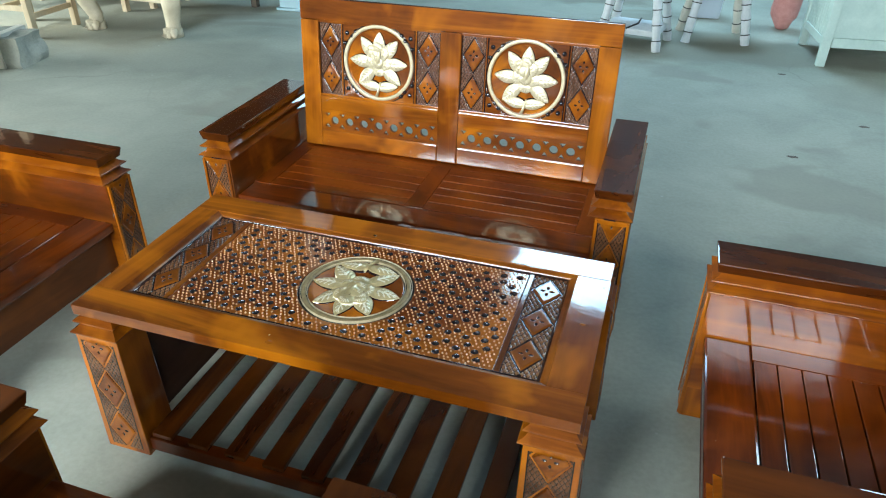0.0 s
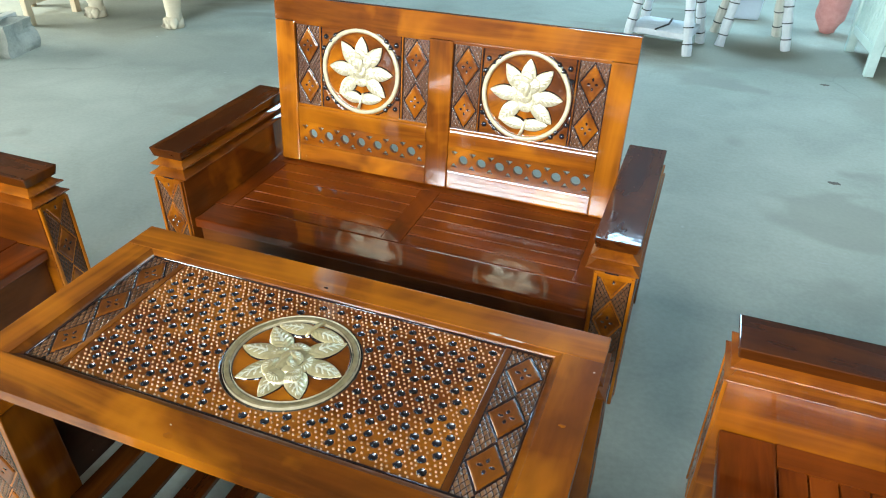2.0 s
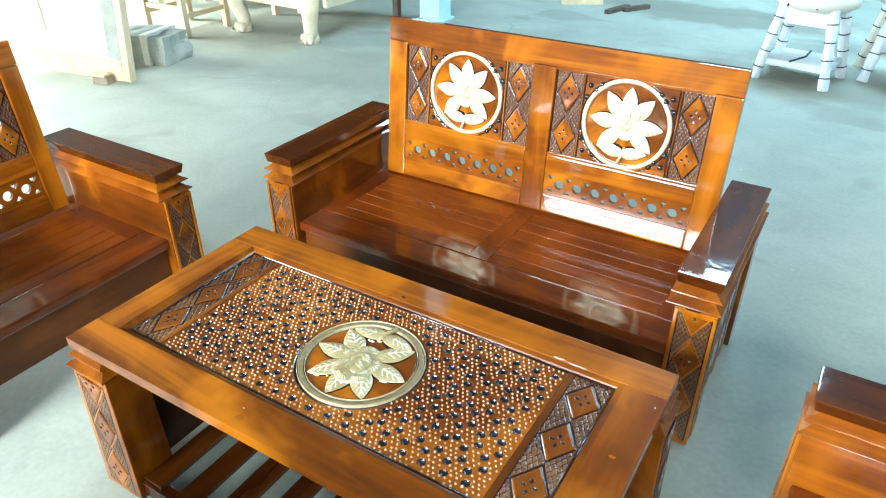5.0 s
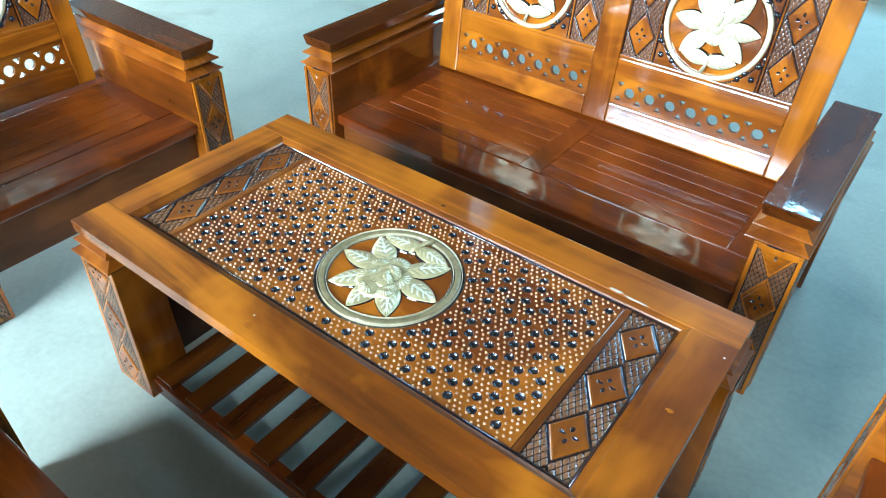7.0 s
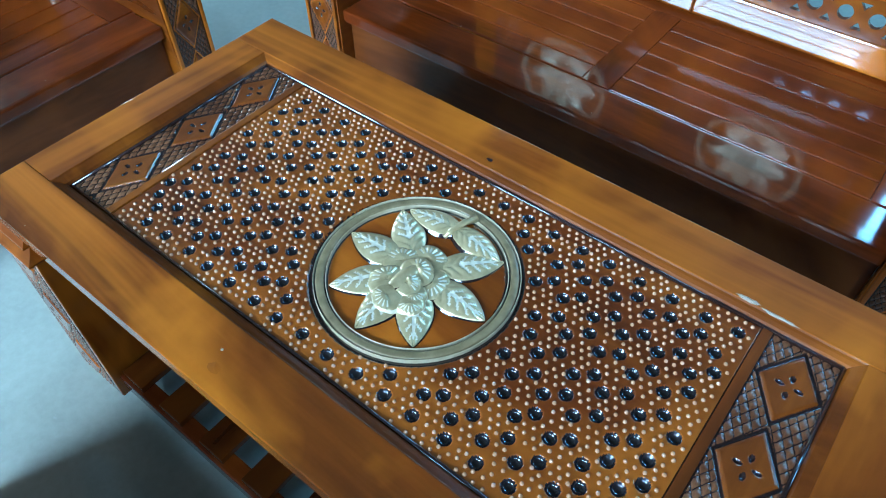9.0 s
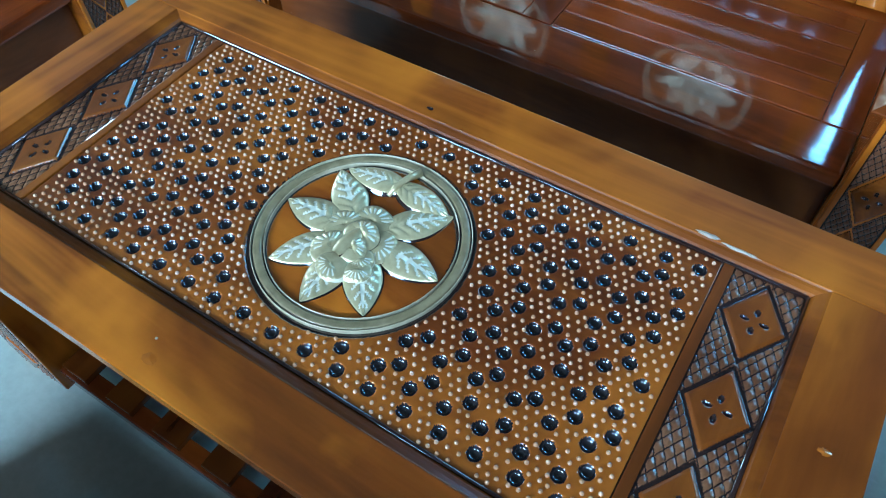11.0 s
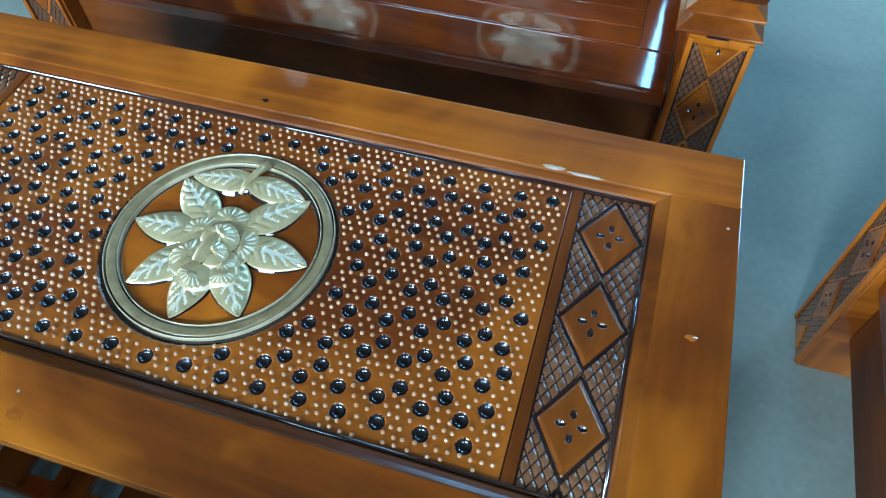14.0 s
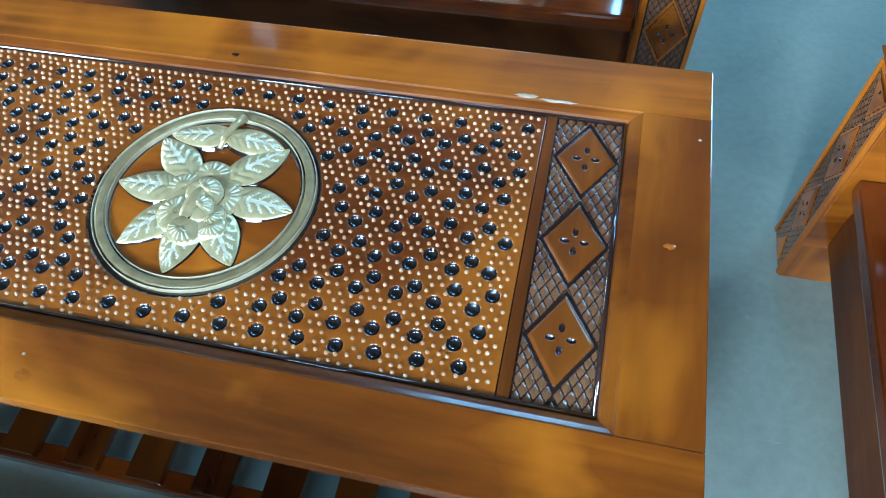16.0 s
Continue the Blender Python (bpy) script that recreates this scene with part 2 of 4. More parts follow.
floor_mat = concrete()
ground_mat = plain("sunlit packed earth", (0.38, 0.34, 0.28), (0.5, 0.46, 0.4), 1.2, 0.9)
plaster = plain("grey rendered wall", (0.055, 0.058, 0.055), (0.10, 0.104, 0.098), 1.5, 0.85)
dark_boards = plain("dark wall boards", (0.03, 0.028, 0.025), (0.075, 0.07, 0.064), 2.0, 0.8, 0.3, (1, 1, 0.1))
roof_mat = plain("old roof boards", (0.022, 0.018, 0.014), (0.05, 0.04, 0.03), 3.0, 0.8, 0.3, (0.2, 1, 1))
raw_wood = plain("unfinished pale wood", (0.52, 0.40, 0.24), (0.70, 0.58, 0.40), 12.0, 0.7, 0.2, (1, 1, 0.15))
white_wood = plain("white primed wood", (0.50, 0.46, 0.37), (0.66, 0.62, 0.52), 6.0, 0.6)
paw_wood = plain("yellowish carved wood", (0.50, 0.43, 0.29), (0.68, 0.61, 0.45), 9.0, 0.6, 0.3)
mint = plain("mint painted wood", (0.48, 0.63, 0.58), (0.63, 0.77, 0.71), 9.0, 0.5)
foam = plain("white foam wrapping", (0.62, 0.66, 0.68), (0.78, 0.82, 0.84), 25.0, 0.7, 0.5)
cream_foam = plain("cream wrapping", (0.55, 0.53, 0.45), (0.7, 0.68, 0.6), 20.0, 0.7, 0.5)
strap_mat = plain("black strap", (0.012, 0.012, 0.012), (0.03, 0.03, 0.03), 30.0, 0.5)
grey_wrap = plain("grey paper wrapping", (0.22, 0.235, 0.205), (0.42, 0.43, 0.37), 9.0, 0.6, 0.5)
pale_blue = plain("pale blue paint", (0.42, 0.62, 0.70), (0.55, 0.74, 0.8), 6.0, 0.5)
plastic = plain("pale blue plastic", (0.55, 0.62, 0.72), (0.62, 0.7, 0.8), 5.0, 0.4)
pink_sack = plain("pink woven sack", (0.55, 0.22, 0.2), (0.68, 0.34, 0.3), 30.0, 0.7, 0.5)
brown_wood = plain("weathered brown wood", (0.18, 0.14, 0.095), (0.34, 0.27, 0.19), 15.0, 0.7)
dark_wood = plain("weathered dark wood", (0.05, 0.04, 0.03), (0.13, 0.1, 0.07), 15.0, 0.7)


# ---- building blocks ----
def finish(name, bm, mat, parent=None, label="", smooth=False):
    me = bpy.data.meshes.new(name)
    bm.to_mesh(me)
    bm.free()
    for m in mat if isinstance(mat, (list, tuple)) else [mat]:
        me.materials.append(m)
    if smooth:
        me.polygons.foreach_set("use_smooth", [True] * len(me.polygons))
    ob = new(name, me)
    if parent:
        ob.parent = parent
    return tagged(ob, label)


part = finish


def again(name, mesh, parent, m):
    """One more object on a mesh that is already there."""
    ob = new(name, mesh)
    ob.parent, ob.matrix_basis = parent, m
    return ob


def box(x0, x1, y0, y1, z0, z1, bevel=0.003, bm=None, inset=0.0, turn=None, rounds=2):
    """A bevelled box; inset draws its foot in on all sides; turn places it."""
    out = bm or bmesh.new()
    b = bmesh.new()
    bmesh.ops.create_cube(b, size=1.0)
    for v in b.verts:
        low = v.co.z < 0
        v.co = Vector((x0 + (v.co.x + 0.5) * (x1 - x0), y0 + (v.co.y + 0.5) * (y1 - y0), z0 + (v.co.z + 0.5) * (z1 - z0)))
        if low and inset:
            v.co.x += inset if v.co.x < (x0 + x1) / 2 else -inset
            v.co.y += inset if v.co.y < (y0 + y1) / 2 else -inset
    if bevel:
        bmesh.ops.bevel(b, geom=b.edges[:], offset=bevel, segments=rounds, profile=0.6 if rounds < 4 else 0.5, affect="EDGES")
    if turn is not None:
        b.transform(turn)
    me = bpy.data.meshes.new("piece")
    b.to_mesh(me)
    b.free()
    out.from_mesh(me)
    bpy.data.meshes.remove(me)
    return out


def coved(x0, x1, y0, y1, z0, z1, flare):
    """A slab whose sides come to a rounded ridge half way down, standing out by flare."""
    b = bmesh.new()
    high, r = z1 - z0, 0.0026
    profile = [(1.0, 0.0), (0.64, 0.40)]
    profile += [(0.30 + r * math.sin(a) / high, 1.0 - (r - r * math.cos(a)) / flare) for a in (radians(d) for d in (62, 40, 20, 0, -20, -40, -62))]
    profile += [(0.13, 0.45), (0.0, 0.0)]

    def corners(up, out):
        e, z = flare * out, z0 + high * up
        return [(x, y, z) for x, y in ((x0 - e, y0 - e), (x1 + e, y0 - e), (x1 + e, y1 + e), (x0 - e, y1 + e))]

    for k in range(4):
        strip = [(b.verts.new(corners(*p)[k]), b.verts.new(corners(*p)[(k + 1) % 4])) for p in profile]
        for p, q in zip(strip, strip[1:]):
            b.faces.new((p[1], p[0], q[0], q[1])).smooth = True
    b.faces.new([b.verts.new(p) for p in corners(*profile[0])])
    b.faces.new([b.verts.new(p) for p in corners(*profile[-1])][::-1])
    return b


def tube(points, radii, sides=12, bm=None, squash=1.0):
    """A round limb through the points, with the radii there."""
    bm = bm or bmesh.new()
    rings = []
    for n, (p, r) in enumerate(zip(points, radii)):
        p = Vector(p)
        way = (Vector(points[min(n + 1, len(points) - 1)]) - Vector(points[max(n - 1, 0)])).normalized()
        side = way.orthogonal().normalized() if abs(way.z) < 0.95 else (Vector((1, 0, 0)) - way * way.x).normalized()
        up = way.cross(side)
        rings.append([bm.verts.new(p + r * (math.cos(a) * side + squash * math.sin(a) * up)) for a in np.linspace(0, 2 * math.pi, sides, endpoint=False)])
    for a, b in zip(rings, rings[1:]):
        for k in range(sides):
            bm.faces.new((a[k], a[(k + 1) % sides], b[(k + 1) % sides], b[k]))
    bm.faces.new(rings[0][::-1])
    bm.faces.new(rings[-1])
    bmesh.ops.recalc_face_normals(bm, faces=bm.faces[:])
    return bm


def relief(name, width, height, step, shape, materials):
    """A carved sheet in its own xy plane, its back flat below: shape(x, y) gives arrays of heights and material numbers."""
    nx, ny = max(2, round(width / step)), max(2, round(height / step))
    xs, ys = np.linspace(-width / 2, width / 2, nx + 1), np.linspace(-height / 2, height / 2, ny + 1)
    X, Y = np.meshgrid(xs, ys)
    Z, _ = shape(X, Y)
    _, index = shape((X[1:, 1:] + X[:-1, :-1]) / 2, (Y[1:, 1:] + Y[:-1, :-1]) / 2)
    verts = np.stack([X, Y, Z], -1).reshape(-1, 3)
    i = np.arange(ny)[:, None] * (nx + 1) + np.arange(nx)[None]
    quads = np.stack([i, i + 1, i + nx + 2, i + nx + 1], -1).reshape(-1, 4)
    me = bpy.data.meshes.new(name)
    me.vertices.add(len(verts)), me.loops.add(quads.size), me.polygons.add(len(quads))
    me.vertices.foreach_set("co", verts.ravel())
    me.loops.foreach_set("vertex_index", quads.ravel())
    me.polygons.foreach_set("loop_start", np.arange(0, quads.size, 4))
    me.polygons.foreach_set("material_index", index.ravel().astype(np.int32))
    me.polygons.foreach_set("use_smooth", np.ones(len(quads), bool))
    me.update(calc_edges=True)
    me.validate()
    for m in materials:
        me.materials.append(m)
    return me


def diamonds(width, pitch, phase, lines=0.0104):
    """Heights of a strip of carved diamonds with hatched corners; x across, y along."""
    def shape(x, y):
        p = np.mod((y - phase) / pitch + 0.5, 1.0) - 0.5
        half = width / 2 * 0.94
        d = np.abs(x) / half + np.abs(p) / 0.5
        h = np.zeros_like(x)
        ix = np.full(x.shape, 2)
        c1, c2 = np.abs(np.cos(np.pi * (x + 0.58 * y) / lines)), np.abs(np.cos(np.pi * (x - 0.58 * y) / lines))
        h += 0.0026 * np.sqrt(c1 * c2) - 0.0018
        ix = np.where((c1 < 0.22) | (c2 < 0.22), 1, ix)
        inside = d < 0.86
        h = np.where(inside, 0.0022 * np.clip((0.86 - d) / 0.1, 0, 1), h)
        ix = np.where(inside, 0, ix)
        edge = (d >= 0.86) & (d < 1.0)
        h, ix = np.where(edge, -0.0018, h), np.where(edge, 1, ix)
        q = p * pitch
        for a, b in ((0.17, 0), (-0.17, 0), (0, 0.17), (0, -0.17)):
            u, v = x - a * width * 0.75, q - b * pitch * 0.62
            r = np.hypot(u * (0.75 if a else 1.3), v * (1.3 if a else 0.75)) / 0.0042
            h = np.where(r < 1, h - 0.003 * (1 - r * r), h)
            ix = np.where(r < 0.9, 1, ix)
        rim = np.abs(x) > width / 2 - 0.003
        h, ix = np.where(rim, -0.001, h), np.where(rim, 1, ix)
        return h, ix
    return shape


CARVED = [carved_wood, groove, hatch]


def leaf(bm, length, width, base, turn, lift, dome=0.006, point=1.0, veins=True):
    """A pointed, domed petal with a midrib and side veins, from the centre outward along y before it is turned."""
    nu, nv = 56, 16
    m = Matrix.Rotation(turn, 4, "Z") @ Matrix.Translation((0, base, lift))
    grid = []
    for i in range(nu + 1):
        s = i / nu
        w = width / 2 * (math.sin(math.pi * min(1.0, s * 0.92 + 0.08) ** 0.85) ** (0.8 * point) if s < 1 else 0.0)
        row = []
        for j in range(nv + 1):
            a = 2 * j / nv - 1
            z = dome * (1 - a * a) * (0.35 + 0.65 * math.sin(math.pi * s)) - 0.002 * s
            if veins:
                z -= 0.0014 * math.exp(-(a / 0.10) ** 2)
                cut = math.cos(math.pi * (s * 6.5 - 1.5 * abs(a))) ** 8
                z -= 0.0016 * cut * min(1.0, 6 * max(0.0, 0.8 - abs(a)))
            row.append(bm.verts.new(m @ Vector((a * w, s * length, z))))
        grid.append(row)
    turned = m.to_3x3() @ Vector((1, 0, 0))
    skirt = [bm.verts.new(r[0].co - Vector((0, 0, 0.008 + lift)) - 0.0055 * turned) for r in grid], [bm.verts.new(r[-1].co - Vector((0, 0, 0.008 + lift)) + 0.0055 * turned) for r in grid]
    for i in range(nu):
        for j in range(nv):
            f = bm.faces.new((grid[i][j], grid[i][j + 1], grid[i + 1][j + 1], grid[i + 1][j]))
            s, a = (i + 0.5) / nu, abs(2 * (j + 0.5) / nv - 1)
            if veins and 0.3 < s < 0.9 and a < 0.6 and (math.cos(math.pi * (s * 6.5 - 1.5 * a)) ** 8 > 0.4 or a < 0.1):
                f.material_index = 2
        bm.faces.new((grid[i][0], grid[i + 1][0], skirt[0][i + 1], skirt[0][i])).material_index = 1
        bm.faces.new((grid[i + 1][-1], grid[i][-1], skirt[1][i], skirt[1][i + 1])).material_index = 1
    bmesh.ops.remove_doubles(bm, verts=bm.verts[:], dist=1e-6)
    return bm


def disc_petal(bm, r, x, y, turn, lift, cup, rim):
    """A rounded rose petal with cut lines toward its rim."""
    m = Matrix.Translation((x, y, lift)) @ Matrix.Rotation(turn, 4, "Z")
    rings, sides = 11, 84
    centre = bm.verts.new(m @ Vector((0, 0, 0.0)))
    last = None
    for i in range(1, rings + 1):
        q = i / rings
        row = []
        for a in np.linspace(0, 2 * math.pi, sides, endpoint=False):
            rise = cup * (1 - q ** 2.5) * (0.55 + 0.45 * max(0, math.sin(a))) - 0.009 * max(0, q - 0.9) / 0.1
            cut = -0.0015 * max(0.0, math.cos(17 * a)) ** 2 * (0.42 < q < 0.88) * (math.sin(a) > 0.25)
            row.append(bm.verts.new(m @ Vector((r * q * math.cos(a) * 1.12, r * q * math.sin(a) * (1.0 + 0.05 * math.cos(3 * a)), rise + cut))))
        for k in range(sides):
            if last:
                f = bm.faces.new((last[k], row[k], row[(k + 1) % sides], last[(k + 1) % sides]))
                a = 2 * math.pi * (k + 0.5) / sides
                f.material_index = rim if i == rings else 2 if 5 <= i <= 8 and math.cos(17 * a) > 0.3 and math.sin(a) > 0.25 else 0
            else:
                bm.faces.new((centre, row[k], row[(k + 1) % sides]))
        last = row
    return bm


FLOWER, GILDED = {}, {}


def flower(parent, place, mat):
    """Carved rose: layered heart, seven pointed petals, two leaves and a stem; the stem points along +y of its plane."""
    if not FLOWER:
        bm = bmesh.new()
        for x, y, r, angle, lift, cup, rim in (
            (0.000, 0.021, 0.026, 95, 0.0040, 0.005, 1), (-0.025, 0.001, 0.024, 140, 0.0048, 0.005, 1), (0.026, -0.006, 0.025, 5, 0.0048, 0.005, 1),
            (0.003, -0.004, 0.023, 70, 0.0078, 0.009, 1), (-0.018, -0.034, 0.024, 165, 0.0072, 0.007, 2), (0.021, -0.034, 0.018, 330, 0.0080, 0.006, 2),
            (0.000, -0.055, 0.020, 250, 0.0092, 0.006, 2), (0.028, -0.046, 0.017, 300, 0.0088, 0.006, 2), (0.006, -0.026, 0.019, 60, 0.0105, 0.007, 0)):
            disc_petal(bm, r, x, y, radians(angle - 90), lift, cup, rim)
        for length, width, base, angle, lift in ((0.050, 0.020, -0.042, -6, 0.0135),):
            leaf(bm, length, width, base, radians(angle), lift, 0.004, 0.8, False)
        bmesh.ops.recalc_face_normals(bm, faces=bm.faces[:])
        heart = bpy.data.meshes.new("flower")
        bm.to_mesh(heart)
        bm.free()
        FLOWER["heart"] = heart
        for key, length, width, point in (("petal", 0.080, 0.044, 1.0), ("leaf", 0.074, 0.036, 0.9)):
            bm = leaf(bmesh.new(), length, width, 0.0, 0.0, 0.004, 0.006, point)
            FLOWER[key] = bpy.data.meshes.new(key)
            bm.to_mesh(FLOWER[key])
            bm.free()
        bm = tube([(-0.008, 0.064, 0.004), (-0.006, 0.078, 0.008), (-0.001, 0.097, 0.008), (0.006, 0.114, 0.006)], [0.003, 0.004, 0.0042, 0.0055], 8)
        FLOWER["stem"] = bpy.data.meshes.new("stem")
        bm.to_mesh(FLOWER["stem"])
        bm.free()
        for me in FLOWER.values():
            me.polygons.foreach_set("use_smooth", [True] * len(me.polygons))
    if mat.name not in GILDED:
        GILDED[mat.name] = {key: me.copy() for key, me in FLOWER.items()}
        for me in GILDED[mat.name].values():
            me.materials.append(mat)
            me.materials.append(groove)
            me.materials.append(highlit)
    made = GILDED[mat.name]
    f = again("flower", made["heart"], parent, place)
    tagged(f, "pale gold carved rose")
    for n, angle in enumerate((46, -4, -53, -92, -131, 181, 140)):
        t = radians(angle - 90)
        again("petal", made["petal"], f, Matrix.Rotation(t, 4, "Z") @ Matrix.Translation((0, 0.028, 0)))
    for x, angle in ((0.000, 97), (-0.003, -97)):
        again("leaf", made["leaf"], f, Matrix.Translation((x, 0.083, 0.002)) @ Matrix.Rotation(radians(angle), 4, "Z"))
    again("stem", made["stem"], f, Matrix())
    return f


def ring(r0, r1, h, n=64):
    """A flat-topped ring with rounded shoulders."""
    bm = bmesh.new()
    w = (r1 - r0)
    profile = [(r0, -0.006), (r0, h * 0.55), (r0 + w * 0.12, h * 0.9), (r0 + w * 0.3, h), (r1 - w * 0.3, h), (r1 - w * 0.12, h * 0.9), (r1, h * 0.55), (r1, -0.006)]
    rows = [[bm.verts.new((r * math.cos(a), r * math.sin(a), z)) for r, z in profile] for a in np.linspace(0, 2 * math.pi, n, endpoint=False)]
    for k in range(n):
        a, b = rows[k], rows[(k + 1) % n]
        for j in range(len(profile) - 1):
            bm.faces.new((a[j], b[j], b[j + 1], a[j + 1]))
    bmesh.ops.recalc_face_normals(bm, faces=bm.faces[:])
    return bm


def pierced(name, outline, holes, thick, mat, parent):
    """A board with holes right through it, in its own xy plane."""
    cu = bpy.data.curves.new(name, "CURVE")
    cu.dimensions, cu.fill_mode, cu.extrude = "2D", "BOTH", thick / 2
    for pts in [outline, *holes]:
        sp = cu.splines.new("POLY")
        sp.points.add(len(pts) - 1)
        for p, (x, y) in zip(sp.points, pts):
            p.co = (x, y, 0, 1)
        sp.use_cyclic_u = True
    tmp = new(name, cu)
    me = bpy.data.meshes.new_from_object(tmp.evaluated_get(bpy.context.evaluated_depsgraph_get()))
    bpy.data.objects.remove(tmp)
    me.materials.clear()
    me.materials.append(mat)
    ob = new(name, me)
    ob.parent = parent
    return ob


def dome_mesh(name, r, h, mat, sides=8):
    bm = bmesh.new()
    rows = []
    for s in (1.0, 0.8, 0.45):
        rows.append([bm.verts.new((r * s * math.cos(a), r * s * math.sin(a), h * math.sqrt(max(0, 1 - s * s)) - (0.001 if s == 1 else 0))) for a in np.linspace(0, 2 * math.pi, sides, endpoint=False)])
    top = bm.verts.new((0, 0, h))
    for a, b in zip(rows, rows[1:]):
        for k in range(sides):
            bm.faces.new((a[k], a[(k + 1) % sides], b[(k + 1) % sides], b[k]))
    for k in range(sides):
        bm.faces.new((rows[-1][k], rows[-1][(k + 1) % sides], top))
    me = bpy.data.meshes.new(name)
    bm.to_mesh(me)
    bm.free()
    me.materials.append(mat)
    me.polygons.foreach_set("use_smooth", [True] * len(me.polygons))
    return me


# ---- the building: walls and roof unseen, added to shape the light ----
def slab(name, *args, mat, label="", bevel=0.0):
    return tagged(finish(name, box(*args, bevel), mat), label, "", "", "structure")


bm = bmesh.new()
bmesh.ops.create_grid(bm, x_segments=40, y_segments=40, size=60)
tagged(finish("ground", bm, ground_mat), "pale packed earth round the workshop", "ground", "", "structure").location = (0, 0, -0.06)
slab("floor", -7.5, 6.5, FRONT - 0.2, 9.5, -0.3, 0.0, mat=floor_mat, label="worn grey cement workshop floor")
slab("wall_back", -7.5, 6.5, 9.3, 9.5, 0.0, ROOF, mat=dark_boards, label="unseen dark boarded back wall")
slab("wall_right_near", 6.3, 6.5, FRONT - 0.2, -0.3, 0.0, ROOF, mat=plaster, label="unseen grey rendered side wall")
slab("wall_right_far", 6.3, 6.5, 1.1, 9.3, 0.0, ROOF, mat=plaster, label="unseen grey rendered side wall")
slab("wall_right_sill", 6.3, 6.5, -0.3, 1.1, 0.0, 1.4, mat=plaster, label="unseen grey rendered wall under the window")
slab("wall_right_head", 6.3, 6.5, -0.3, 1.1, 2.4, ROOF, mat=plaster, label="unseen grey rendered wall over the window")
slab("wall_left_near", -7.5, -7.3, FRONT - 0.2, -0.7, 0.0, ROOF, mat=plaster, label="unseen grey rendered side wall")
slab("wall_left_far", -7.5, -7.3, 2.5, 9.3, 0.0, ROOF, mat=plaster, label="unseen grey rendered side wall")
slab("wall_left_head", -7.5, -7.3, -0.7, 2.5, 2.3, ROOF, mat=plaster, label="unseen grey rendered wall over the open side")
slab("wall_front_head", -1.7, 0.1, FRONT - 0.2, FRONT, 2.55, ROOF, mat=plaster, label="unseen grey rendered wall over the opening")
slab("wall_front_sill", -1.7, 0.1, FRONT - 0.2, FRONT, 0.0, 1.25, mat=plaster, label="unseen grey rendered wall under the opening")
slab("wall_front_left", -7.3, -1.7, FRONT - 0.2, FRONT, 0.0, ROOF, mat=plaster, label="unseen grey rendered front wall")
slab("wall_front_middle", 0.1, 1.2, FRONT - 0.2, FRONT, 0.0, ROOF, mat=plaster, label="unseen grey rendered front wall")
slab("wall_front_window_head", 1.2, 2.6, FRONT - 0.2, FRONT, 3.1, ROOF, mat=plaster, label="unseen grey rendered wall over the window")
slab("wall_front_window_sill", 1.2, 2.6, FRONT - 0.2, FRONT, 0.0, 2.45, mat=plaster, label="unseen grey rendered wall under the window")
slab("wall_front_right", 2.6, 6.3, FRONT - 0.2, FRONT, 0.0, ROOF, mat=plaster, label="unseen grey rendered front wall")
bm = bmesh.new()
cuts = sorted({FRONT - 0.2, 9.5} | {v for sky_hole in ROOF_HOLES for v in sky_hole[2:]})
for v0, v1 in zip(cuts, cuts[1:]):
    at = -7.5
    for u0, u1, w0, w1 in sorted(ROOF_HOLES):
        if w0 <= v0 and v1 <= w1:
            box(at, u0, v0, v1, ROOF, ROOF + 0.12, 0, bm)
            at = u1
    box(at, 6.5, v0, v1, ROOF, ROOF + 0.12, 0, bm)
tagged(finish("ceiling", bm, roof_mat), "unseen dark boarded roof with a roof light", "", "", "structure")


# ---- carved seats: sofa and armchairs ----
ARM, DEPTH, ARM_TOP, SEAT_TOP = 0.103, 0.545, 0.487, 0.272
POST_PANEL = relief("carved_panel", 0.078, 0.375, 0.0013, diamonds(0.078, 0.132, 0.062), CARVED)
SIDE_STRIP = relief("diamond_strip", 0.084, 0.252, 0.0013, diamonds(0.084, 0.126, 0.063), [wood["z"], groove, dull_hatch])
STUD = dome_mesh("stud", 0.0085, 0.007, hollow, 12)


def centre_ground(x, y):
    """Panel behind a medallion: level, sunk inside the ring."""
    r = np.hypot(x, y)
    inside = r < 0.116
    h = np.where(inside, -0.003, 0.0)
    ix = np.where(inside, 0, 1)
    line = (np.abs(r - 0.136) < 0.0022) | (np.abs(np.abs(x) - 0.134) < 0.0015)
    return np.where(line, -0.003, h), np.where(line, 2, ix)


MEDALLION_GROUND = relief("medallion_ground", 0.272, 0.252, 0.002, centre_ground, [wood["z"], beaded, groove])


def fret_holes(half, centre, n, pitch):
    """Round holes with small triangles between them, above and below."""
    out = []
    for k in range(n):
        x = centre + (k - (n - 1) / 2) * pitch
        out.append([(x + 0.0148 * math.cos(a), 0.0148 * math.sin(a)) for a in np.linspace(0, 2 * math.pi, 20, endpoint=False)])
    for k in range(n + 1):
        x = centre + (k - n / 2) * pitch
        for s in (1, -1):
            out.append([(x - 0.011, s * 0.026), (x + 0.011, s * 0.026), (x, s * 0.012)][::s])
    return out


